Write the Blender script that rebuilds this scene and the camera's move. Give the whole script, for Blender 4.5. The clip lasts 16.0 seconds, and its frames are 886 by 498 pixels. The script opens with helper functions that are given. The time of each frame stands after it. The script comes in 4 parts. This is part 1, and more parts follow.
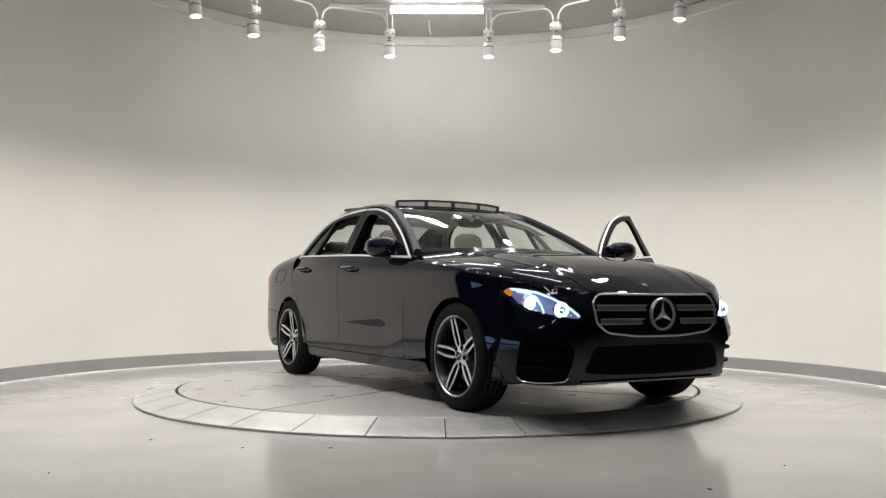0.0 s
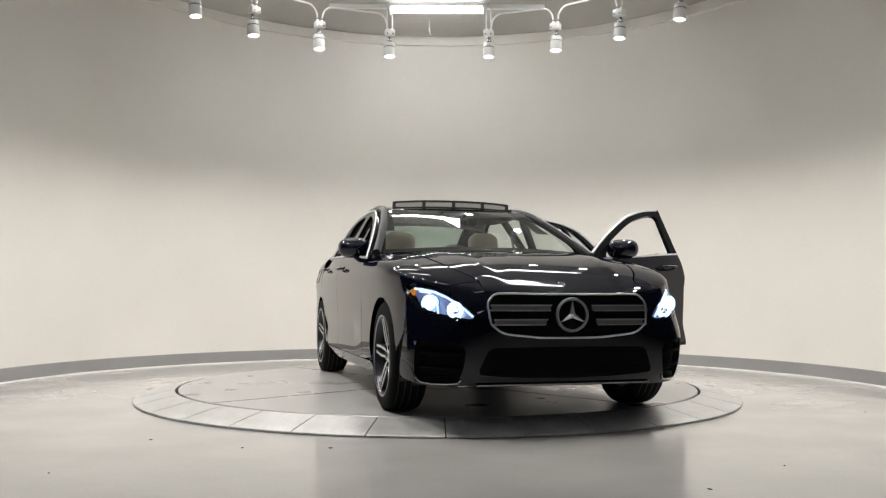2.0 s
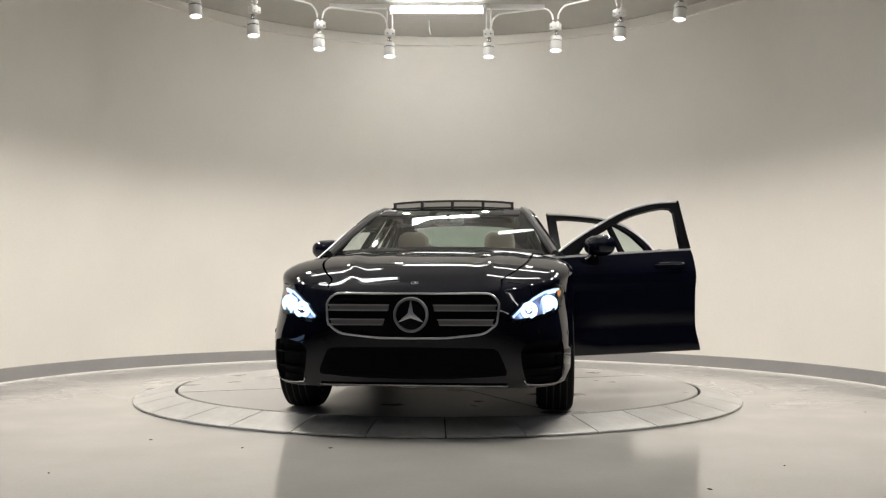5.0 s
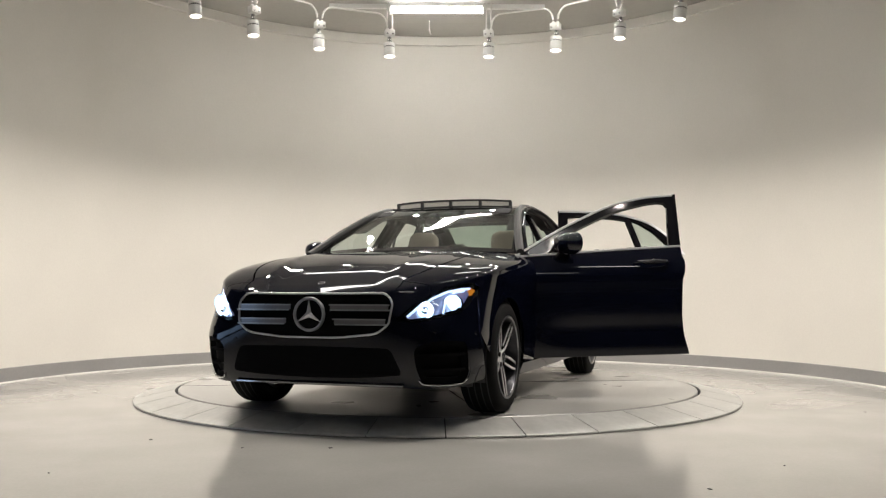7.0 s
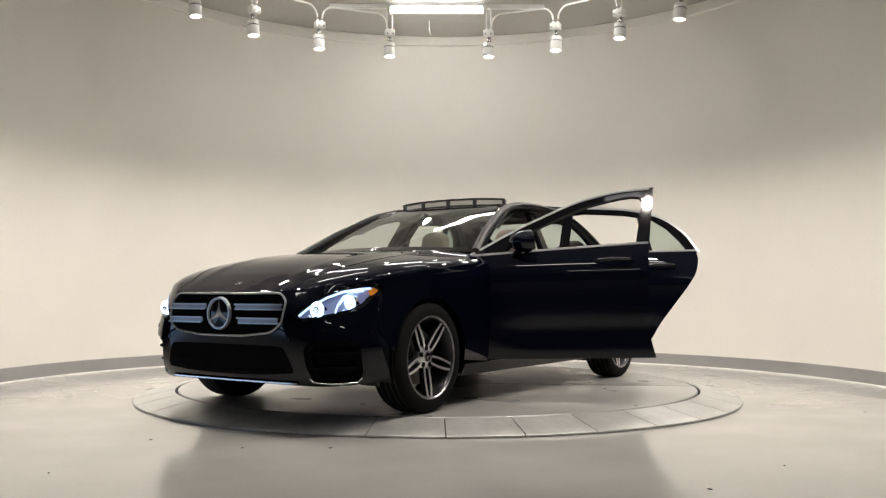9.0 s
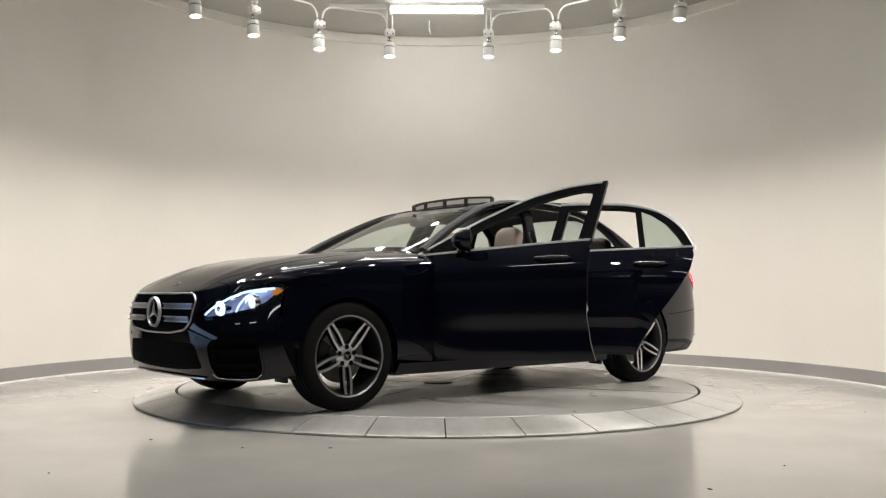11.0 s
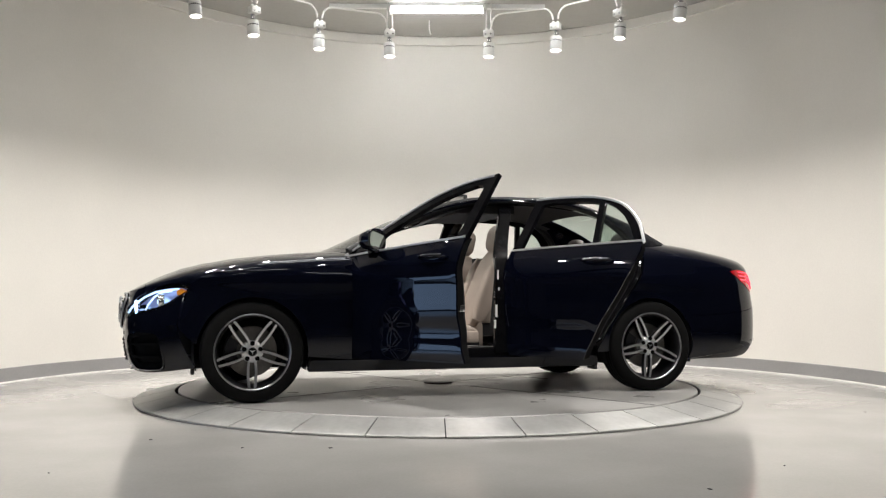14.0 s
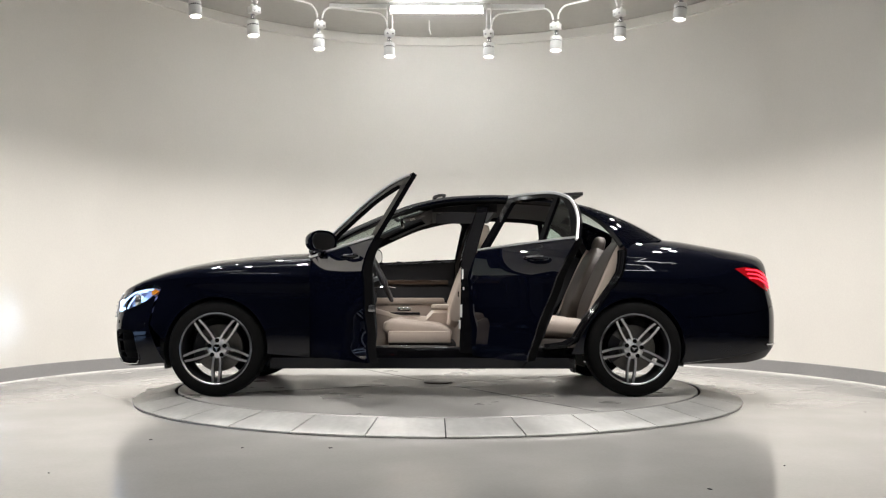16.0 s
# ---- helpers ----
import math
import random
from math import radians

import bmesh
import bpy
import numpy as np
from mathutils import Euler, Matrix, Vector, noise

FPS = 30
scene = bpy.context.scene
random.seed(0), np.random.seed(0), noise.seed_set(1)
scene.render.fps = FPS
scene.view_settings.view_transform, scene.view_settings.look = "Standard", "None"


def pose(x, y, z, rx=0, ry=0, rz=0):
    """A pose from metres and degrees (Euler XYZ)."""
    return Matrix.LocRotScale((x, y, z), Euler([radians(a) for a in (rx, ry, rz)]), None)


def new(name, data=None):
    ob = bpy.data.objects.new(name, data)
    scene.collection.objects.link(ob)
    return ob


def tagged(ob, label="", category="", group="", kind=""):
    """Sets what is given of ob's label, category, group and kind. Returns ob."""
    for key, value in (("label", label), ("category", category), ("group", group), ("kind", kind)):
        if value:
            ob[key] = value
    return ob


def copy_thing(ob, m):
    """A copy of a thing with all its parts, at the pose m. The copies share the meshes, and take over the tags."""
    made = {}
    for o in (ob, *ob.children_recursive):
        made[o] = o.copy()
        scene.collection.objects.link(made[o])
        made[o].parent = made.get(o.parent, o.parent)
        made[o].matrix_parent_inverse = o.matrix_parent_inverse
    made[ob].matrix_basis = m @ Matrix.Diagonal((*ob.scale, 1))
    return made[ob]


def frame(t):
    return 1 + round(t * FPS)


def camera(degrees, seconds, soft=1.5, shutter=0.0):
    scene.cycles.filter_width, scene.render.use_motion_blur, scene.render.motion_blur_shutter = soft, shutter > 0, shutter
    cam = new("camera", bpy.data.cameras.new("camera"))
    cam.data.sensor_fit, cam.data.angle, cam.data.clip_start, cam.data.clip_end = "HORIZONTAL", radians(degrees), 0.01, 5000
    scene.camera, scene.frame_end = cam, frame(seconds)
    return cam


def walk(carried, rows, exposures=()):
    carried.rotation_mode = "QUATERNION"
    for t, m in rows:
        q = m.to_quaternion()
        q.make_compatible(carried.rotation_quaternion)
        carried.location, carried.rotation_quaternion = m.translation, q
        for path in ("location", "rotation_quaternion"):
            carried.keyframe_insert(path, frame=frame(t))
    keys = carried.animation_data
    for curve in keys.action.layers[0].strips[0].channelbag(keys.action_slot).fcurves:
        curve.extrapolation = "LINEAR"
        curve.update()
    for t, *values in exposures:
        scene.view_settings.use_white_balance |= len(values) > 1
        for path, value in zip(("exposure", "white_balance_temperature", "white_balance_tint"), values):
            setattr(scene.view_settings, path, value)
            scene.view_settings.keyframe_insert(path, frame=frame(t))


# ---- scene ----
cam = camera(53.65, 16.0, soft=1.25)
EYE = pose(0, -7.185, 0.701, 93.111, 0, -0.29) @ pose(0, 0, 0, 0, 0, 0.153)
walk(cam, [(0, EYE), (16, EYE)], [(0, -.24, 6050, 10), (3.5, -.28, 6150, 10), (7, -.24, 6450, 10), (9, -.20, 6450, 10), (12.5, -.16, 6200, 10), (16, -.06, 6050, 10)])

# ---- light ----
SPOT_POWER, TUBE_GLOW, HALL_GLOW = 117.0, 44.0, 16.0
world = bpy.data.worlds.new("world")
scene.world = world
world.use_nodes = True
world.node_tree.nodes["Background"].inputs["Color"].default_value = (.55, .6, .7, 1)
world.node_tree.nodes["Background"].inputs["Strength"].default_value = .02

FLOOR_Z, WALL_R, WALL_TOP, CEILING_Z = -.075, 3.90, 3.93, 4.02
LAMP_R, LAMP_Z = 2.63, 3.40
LAMP_ANGLES = [153.6, 137.1, 119.9, 102.3, 77.7, 60.9, 44.2, 27.2, 10.5, -6.5, -23.5, -40.5, -57.5, -90, -123, -139.5, -156.5, -173.5, 170.5]

# ---- materials ----
def material(name, color, rough=.5, metal=0.0, coat=0.0, grain=0.0, scale=20.0, bump=0.0, mottle=0.0, mottle_scale=2.0,
             rough_vary=0.0, transmission=0.0, alpha=1.0, glow=None, glow_strength=0.0, stretch=None, spec=.5, coat_rough=.03):
    m = bpy.data.materials.new(name)
    m.use_nodes = True
    nt, b = m.node_tree, m.node_tree.nodes["Principled BSDF"]
    b.inputs["Roughness"].default_value, b.inputs["Metallic"].default_value = rough, metal
    b.inputs["Coat Weight"].default_value, b.inputs["Coat Roughness"].default_value = coat, coat_rough
    b.inputs["Transmission Weight"].default_value, b.inputs["Alpha"].default_value = transmission, alpha
    b.inputs["Specular IOR Level"].default_value = spec
    b.inputs["Base Color"].default_value = (*color, 1)
    if glow:
        b.inputs["Emission Color"].default_value, b.inputs["Emission Strength"].default_value = (*glow, 1), glow_strength
    if not (grain or mottle or bump or rough_vary):
        return m
    co = nt.nodes.new("ShaderNodeTexCoord")
    mp = nt.nodes.new("ShaderNodeMapping")
    nt.links.new(co.outputs["Object"], mp.inputs["Vector"])
    if stretch:
        mp.inputs["Scale"].default_value = stretch

    def noisy(sc, detail=6):
        n = nt.nodes.new("ShaderNodeTexNoise")
        n.inputs["Scale"].default_value, n.inputs["Detail"].default_value = sc, detail
        nt.links.new(mp.outputs["Vector"], n.inputs["Vector"])
        return n.outputs["Fac"]

    def spread(fac, low, high):
        r = nt.nodes.new("ShaderNodeMapRange")
        r.inputs["From Min"].default_value, r.inputs["From Max"].default_value = .3, .7
        r.inputs["To Min"].default_value, r.inputs["To Max"].default_value = low, high
        nt.links.new(fac, r.inputs["Value"])
        return r.outputs["Result"]
    fine, broad = noisy(scale), noisy(mottle_scale, 4)
    if grain or mottle:
        mul = nt.nodes.new("ShaderNodeMath")
        mul.operation = "MULTIPLY"
        nt.links.new(spread(fine, 1 - grain, 1 + grain), mul.inputs[0])
        nt.links.new(spread(broad, 1 - mottle, 1 + mottle), mul.inputs[1])
        mix = nt.nodes.new("ShaderNodeVectorMath")
        mix.operation = "SCALE"
        mix.inputs[0].default_value = color
        nt.links.new(mul.outputs[0], mix.inputs["Scale"])
        nt.links.new(mix.outputs[0], b.inputs["Base Color"])
    if rough_vary:
        nt.links.new(spread(broad, max(.02, rough - rough_vary), rough + rough_vary), b.inputs["Roughness"])
    if bump:
        bp = nt.nodes.new("ShaderNodeBump")
        bp.inputs["Strength"].default_value, bp.inputs["Distance"].default_value = bump, .004
        nt.links.new(fine, bp.inputs["Height"])
        nt.links.new(bp.outputs["Normal"], b.inputs["Normal"])
    return m


WALL = material("wall_paint", (.78, .755, .70), .75, grain=.02, scale=60, bump=.08, mottle=.035, mottle_scale=.7)
DARK_WALL = material("service_wall_paint", (.15, .145, .14), .7, grain=.03, scale=30, mottle=.05)
CEILING = material("ceiling_paint", (.50, .49, .46), .85, grain=.03, scale=30, mottle=.05, mottle_scale=.8)
BASEBOARD = material("grey_baseboard", (.30, .295, .29), .5, grain=.03, scale=40, mottle=.06)
FLOOR = material("floor_epoxy", (.405, .395, .375), .14, spec=.75, grain=.03, scale=70, bump=.012, mottle=.06, mottle_scale=1.3, rough_vary=.05)
PLATE = material("worn_steel_plate", (.47, .47, .45), .36, metal=.30, grain=.10, scale=18, bump=.05, mottle=.14, mottle_scale=3.5, rough_vary=.1)
DISC = material("turntable_deck", (.34, .335, .32), .32, grain=.06, scale=25, bump=.03, mottle=.15, mottle_scale=1.6, rough_vary=.08)
GAP = material("dark_gap", (.02, .02, .02), .8)
OIL = material("oil_stain", (.05, .045, .04), .3, grain=.3, scale=30)
WHITE = material("white_enamel", (.78, .77, .74), .35, grain=.02, scale=40)
SLOT = material("black_slot", (.02, .02, .02), .6)
LENS = material("lamp_lens", (.9, .9, .85), .3, glow=(1, .93, .80), glow_strength=9)
TUBE = material("fluorescent_tube", (.9, .9, .9), .3, glow=(1, .97, .92), glow_strength=TUBE_GLOW)
HALL_TUBE = material("hall_fluorescent_tube", (.9, .9, .9), .3, glow=(1, .97, .92), glow_strength=HALL_GLOW)
PAINT = material("navy_metallic_paint", (.0017, .0023, .0068), .45, metal=0.0, coat=.9, grain=.12, scale=900, spec=0.0, coat_rough=.015)
CHROME = material("chrome", (.82, .82, .83), .14, metal=1.0)
BRIGHT = material("bright_silver_trim", (.80, .81, .82), .38, metal=.70, coat=.3)
SATIN = material("satin_silver", (.62, .62, .63), .24, metal=1.0)
GLOSS_BLACK = material("gloss_black_trim", (.005, .005, .006), .07, coat=.25, spec=.3)
INTAKE_BLACK = material("intake_black", (.0035, .0035, .004), .8, spec=.08)
GRILLE_SILVER = material("grille_silver", (.50, .51, .53), .34, metal=.85)
FRAME_BLACK = material("satin_black_frame", (.004, .004, .005), .06, spec=.12)
PLASTIC = material("black_plastic", (.012, .012, .013), .55, grain=.1, scale=200, bump=.05)
RUBBER = material("tyre_rubber", (.0055, .0055, .0055), .85, grain=.15, scale=90, bump=.06, spec=.15)
RIM_FACE = material("machined_alloy", (.74, .74, .75), .28, metal=.85, grain=.03, scale=150)
RIM_LIP = material("grey_alloy_lip", (.30, .30, .31), .30, metal=.9, grain=.03, scale=150)
RIM_DARK = material("dark_alloy", (.045, .045, .05), .32, metal=.8)
BRAKE = material("brake_steel", (.20, .19, .18), .4, metal=.9, grain=.1, scale=60)
LEATHER = material("beige_leather", (.44, .37, .31), .5, grain=.05, scale=160, bump=.12, mottle=.05, mottle_scale=6)
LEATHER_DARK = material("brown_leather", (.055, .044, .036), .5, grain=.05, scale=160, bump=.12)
CARPET = material("black_carpet", (.012, .012, .013), .95, grain=.3, scale=300, bump=.2)
LINING = material("dark_headliner", (.02, .02, .022), .9, grain=.1, scale=200)
WOOD = material("dark_wood_trim", (.05, .03, .02), .25, coat=.6, grain=.3, scale=12, stretch=(1, 12, 12))
SUNGLASS = material("dark_roof_glass", (.008, .009, .01), .05, coat=.5)
# bluish emission on the bowl stands in for lamplight bouncing in the reflector
BOWL_GLOW = material("lamp_bowl_painted_glow", (.34, .37, .43), .28, metal=.8, glow=(.42, .42, .95), glow_strength=.42)
BEAM = material("beam_emitter", (.9, .95, 1), .3, glow=(.62, .78, 1), glow_strength=30000)
LED = material("led_lamp", (.9, .95, 1), .2, glow=(.55, .69, 1), glow_strength=4.5)
LED_SOFT = material("led_guide", (.8, .9, 1), .2, glow=(.54, .62, 1), glow_strength=2.4)
AMBER = material("amber_lamp", (.8, .25, .02), .2, glow=(1, .30, .03), glow_strength=.5)
RED = material("red_lamp", (.35, .005, .01), .12, coat=.4, glow=(1, .01, .02), glow_strength=.12)
RED_LED = material("red_led", (.6, .01, .02), .2, glow=(1, .03, .06), glow_strength=2.4)
DAYLIGHT = material("daylight_pane", (.3, .4, .5), .2, glow=(.42, .60, .9), glow_strength=2.3)
MIRROR = material("mirror_glass", (.6, .61, .62), .02, metal=1.0)
PAPER = material("white_paper", (.8, .8, .78), .7)



def pane(name, tint, gloss=1.5):
    """A thin pane: clear with a tint, and mirror-like towards grazing angles."""
    m = bpy.data.materials.new(name)
    m.use_nodes = True
    nt = m.node_tree
    nt.nodes.remove(nt.nodes["Principled BSDF"])
    clear, shine, mix, facing, power, lift = (nt.nodes.new("ShaderNode" + k) for k in ("BsdfTransparent", "BsdfGlossy", "MixShader", "LayerWeight", "Math", "Math"))
    clear.inputs["Color"].default_value = (*tint, 1)
    shine.inputs["Roughness"].default_value = .01
    facing.inputs["Blend"].default_value = .5
    power.operation, lift.operation = "POWER", "MULTIPLY_ADD"
    power.inputs[1].default_value = 5
    base = ((gloss - 1) / (gloss + 1)) ** 2 * 1.8
    lift.inputs[1].default_value, lift.inputs[2].default_value = 1 - base, base
    nt.links.new(facing.outputs["Facing"], power.inputs[0])
    nt.links.new(power.outputs[0], lift.inputs[0])
    nt.links.new(lift.outputs[0], mix.inputs[0])
    nt.links.new(clear.outputs[0], mix.inputs[1])
    nt.links.new(shine.outputs[0], mix.inputs[2])
    nt.links.new(mix.outputs[0], nt.nodes["Material Output"].inputs["Surface"])
    return m


GLASS = pane("tinted_glass", (.64, .73, .69))
from mathutils import geometry

# ---- shapes ----
def part(name, bm, mat, parent=None, label="", at=None, smooth=40, recalc=True):
    if recalc:
        bmesh.ops.recalc_face_normals(bm, faces=bm.faces)
    me = bpy.data.meshes.new(name)
    bm.to_mesh(me)
    bm.free()
    for m in mat if isinstance(mat, (list, tuple)) else (mat,):
        me.materials.append(m)
    if smooth:
        me.shade_smooth()
        me.set_sharp_from_angle(angle=radians(smooth))
    ob = new(name, me)
    if at is not None:
        ob.matrix_basis = at
    ob.parent = parent
    if label:
        tagged(ob, label)
    return ob


def box(bm, x0, x1, y0, y1, z0, z1, bevel=0.0, turn=None, segs=2):
    made = bmesh.ops.create_cube(bm, size=1)["verts"]
    m = Matrix.Translation(((x0 + x1) / 2, (y0 + y1) / 2, (z0 + z1) / 2)) @ Matrix.Diagonal((x1 - x0, y1 - y0, z1 - z0, 1))
    bmesh.ops.transform(bm, matrix=(turn or Matrix()) @ m, verts=made)
    if bevel:
        edges = list({e for v in made for e in v.link_edges})
        bmesh.ops.bevel(bm, geom=edges, offset=bevel, segments=segs, affect="EDGES", profile=.5)
    return bm


def loft(bm, rings, closed=True, caps=True, mat=0):
    """Skin over rings of points, each ring of the same length."""
    rows = [[bm.verts.new(p) for p in r] for r in rings]
    n = len(rows[0])
    for r0, r1 in zip(rows, rows[1:]):
        for i in range(n if closed else n - 1):
            j = (i + 1) % n
            f = bm.faces.new((r0[i], r0[j], r1[j], r1[i]))
            f.material_index = mat
    if caps and closed:
        for r in (rows[0], rows[-1]):
            try:
                bm.faces.new(r).material_index = mat
            except ValueError:
                pass
    return bm


def revolve(bm, profile, steps=48, mat=0, matrix=None, start=0, end=360):
    """profile: (radius, height) turned about z."""
    full = end - start >= 360
    k = steps if full else steps + 1
    rings = []
    for i in range(k):
        t = radians(start + (end - start) * i / steps)
        rings.append([Vector((r * math.cos(t), r * math.sin(t), h)) for r, h in profile])
    if matrix:
        rings = [[matrix @ p for p in r] for r in rings]
    rows = [[bm.verts.new(p) for p in r] for r in rings]
    for i in range(steps):
        r0, r1 = rows[i], rows[(i + 1) % k]
        for j in range(len(profile) - 1):
            bm.faces.new((r0[j], r1[j], r1[j + 1], r0[j + 1])).material_index = mat
    return bm


def sweep(bm, pts, sec, up=(0, 0, 1), closed=False, mat=0, scale=None):
    """A section of (sideways, upward) offsets carried along pts."""
    pts = [Vector(p) for p in pts]
    n, rings, up = len(pts), [], Vector(up)
    for i, p in enumerate(pts):
        a = pts[(i - 1) % n] if closed or i else p
        b = pts[(i + 1) % n] if closed or i < n - 1 else p
        t = (b - a).normalized()
        s = t.cross(up)
        s = s.normalized() if s.length > 1e-6 else Vector((1, 0, 0))
        u = s.cross(t)
        k = scale(i / (n - 1)) if scale else 1
        rings.append([p + s * (x * k) + u * (y * k) for x, y in sec])
    if closed:
        rings.append(rings[0])
        rows = [[bm.verts.new(q) for q in r] for r in rings[:-1]]
        rows.append(rows[0])
        for r0, r1 in zip(rows, rows[1:]):
            for i in range(len(sec)):
                j = (i + 1) % len(sec)
                bm.faces.new((r0[i], r0[j], r1[j], r1[i])).material_index = mat
        return bm
    return loft(bm, rings, True, True, mat)


def ring_section(r, n=8, flat=1.0):
    return [(r * math.cos(2 * math.pi * i / n), r * flat * math.sin(2 * math.pi * i / n)) for i in range(n)]


def rounded(pts, r=.03, steps=4):
    """A polygon with its corners rounded."""
    out, n = [], len(pts)
    for i in range(n):
        p0, p, p1 = (Vector(pts[k % n]) for k in (i - 1, i, i + 1))
        a, b = p0 - p, p1 - p
        k = min(r, a.length * .45, b.length * .45)
        a, b = p + a.normalized() * k, p + b.normalized() * k
        for s in range(steps + 1):
            t = s / steps
            out.append(tuple(a * (1 - t) ** 2 + p * (2 * t * (1 - t)) + b * t ** 2))
    return out


def dense(pts, step=.04, closed=True):
    out, n = [], len(pts)
    for i in range(n if closed else n - 1):
        p, q = Vector(pts[i]), Vector(pts[(i + 1) % n])
        k = max(1, math.ceil((q - p).length / step))
        out += [tuple(p.lerp(q, j / k)) for j in range(k)]
    return out if closed else out + [tuple(pts[-1])]


def inside(poly, x, y):
    px, py = np.array([p[0] for p in poly]), np.array([p[1] for p in poly])
    qx, qy = np.roll(px, -1), np.roll(py, -1)
    cross = ((py > y) != (qy > y)) & (x < (qx - px) * (y - py) / (qy - py + 1e-15) + px)
    return bool(cross.sum() % 2)


def panel(bm, outline, fmap, holes=(), grid=.05, thick=.006, side=1, mat=0):
    """A sheet over a flat outline with holes, carried onto a curved surface by fmap, with thickness inwards."""
    loops = [dense(outline, grid * .8)] + [dense(h, grid * .8) for h in holes]
    verts, edges = [], []
    for lp in loops:
        k = len(verts)
        verts += [Vector(p) for p in lp]
        edges += [(k + i, k + (i + 1) % len(lp)) for i in range(len(lp))]
    border = np.array([tuple(v) for v in verts])
    xs, ys = border[:, 0], border[:, 1]
    for gx in np.arange(xs.min(), xs.max(), grid):
        for gy in np.arange(ys.min(), ys.max(), grid):
            if np.min((xs - gx) ** 2 + (ys - gy) ** 2) > (grid * .45) ** 2 and inside(loops[0], gx, gy) and not any(inside(h, gx, gy) for h in loops[1:]):
                verts.append(Vector((gx, gy)))
    vs, _, fs, *_ = geometry.delaunay_2d_cdt(verts, edges, [], 0, 1e-6)
    keep = []
    for f in fs:
        c = sum((vs[i] for i in f), Vector((0, 0))) / len(f)
        if inside(loops[0], c.x, c.y) and not any(inside(h, c.x, c.y) for h in loops[1:]):
            keep.append(f)
    sub = bmesh.new()
    made = {}
    for f in keep:
        for i in f:
            if i not in made:
                x, y, z = fmap(vs[i].x, vs[i].y)
                made[i] = sub.verts.new((x, y * side, z))
    for f in keep:
        try:
            sub.faces.new([made[i] for i in f])
        except ValueError:
            pass
    bmesh.ops.remove_doubles(sub, verts=sub.verts, dist=1e-5)
    bmesh.ops.dissolve_degenerate(sub, edges=sub.edges, dist=1e-5)
    sub.normal_update()
    if sum((f.normal.dot(f.calc_center_median() - Vector((.1, 0, .55))) * f.calc_area() for f in sub.faces), 0) < 0:
        bmesh.ops.reverse_faces(sub, faces=sub.faces)
    if thick:
        sub.normal_update()
        inner = {v: sub.verts.new(v.co - v.normal * thick) for v in list(sub.verts)}
        rim = [e for e in sub.edges if len(e.link_faces) == 1]
        old = list(sub.faces)
        for f in old:
            sub.faces.new([inner[v] for v in reversed(f.verts)])
        for e in rim:
            a, b = e.verts
            if e.link_loops and e.link_loops[0].vert is a:
                a, b = b, a
            sub.faces.new((a, b, inner[b], inner[a]))
    me = bpy.data.meshes.new("scratch")
    for f in sub.faces:
        f.material_index = mat
    sub.to_mesh(me)
    sub.free()
    bm.from_mesh(me)
    bpy.data.meshes.remove(me)
    return bm


# ---- car body surface: x forward, y to its left, z up, origin midway between the axles on the ground ----
def curve(*pts):
    """A smooth line through a few (x, y) knots."""
    xs, ys = np.array([p[0] for p in pts], float), np.array([p[1] for p in pts], float)
    d = np.diff(ys) / np.diff(xs)
    m = np.concatenate([[d[0]], np.where(d[:-1] * d[1:] > 0, 2 * d[:-1] * d[1:] / (d[:-1] + d[1:] + 1e-12), 0), [d[-1]]])

    def at(x):
        x = min(max(x, xs[0]), xs[-1])
        i = min(max(int(np.searchsorted(xs, x)) - 1, 0), len(xs) - 2)
        h = xs[i + 1] - xs[i]
        s = (x - xs[i]) / h
        return float(ys[i] * (1 + 2 * s) * (1 - s) ** 2 + m[i] * h * s * (1 - s) ** 2
                     + ys[i + 1] * s * s * (3 - 2 * s) + m[i + 1] * h * s * s * (s - 1))
    return at


WIDTH = curve((.15, .845), (.22, .880), (.30, .906), (.45, .917), (.60, .917), (.74, .920), (.82, .929), (.86, .923), (.90, .912), (.97, .884), (1.05, .836), (1.45, .605))
NOSE = curve((.18, 2.20), (.22, 2.25), (.30, 2.285), (.45, 2.305), (.60, 2.318), (.70, 2.300), (.80, 2.27))
TAIL = curve((.20, -2.50), (.28, -2.59), (.36, -2.635), (.55, -2.64), (.80, -2.595), (.95, -2.55), (1.05, -2.52))
SQUARE = curve((.20, 4.8), (.45, 4.6), (.60, 3.8), (.75, 3.2))
SHOULDER = curve((-2.62, .84), (-2.3, .89), (-1.9, .925), (-1.3, .945), (.8, .90), (1.2, .885), (1.5, .86), (1.9, .80), (2.1, .762), (2.31, .71))
CROWN = curve((-2.62, 1.03), (-2.5, 1.048), (-2.39, 1.060), (-2.15, 1.098), (-1.88, 1.143), (-1.3, 1.19), (.6, 1.06), (.86, 1.035), (1.09, 1.015), (1.39, .988), (1.63, .954), (1.87, .904), (2.04, .846), (2.2, .772), (2.31, .715))
XF, XR, ARC = 1.2, -1.3, 1.5


def taper(x):
    return (.006 if x > .1 else .010) * ((x - .1) / 1.2) ** 2


def plan(a, z):
    """Outline of the body at height z: a is x along the flanks, and runs on round the nose and the tail."""
    w = WIDTH(z)
    if a > XF:
        phi, n, ln = (1 - (a - XF) / ARC) * math.pi / 2, SQUARE(z), NOSE(z) - XF
    elif a < XR:
        phi, n, ln = (1 - (XR - a) / ARC) * math.pi / 2, 4.4, TAIL(z) - XR
    else:
        return a, w - taper(a)
    c, s = max(math.cos(phi), 0), max(math.sin(phi), 0)
    x = (XF if a > XF else XR) + ln * c ** (2 / n)
    return x, (w - taper(x)) * s ** (2 / n)


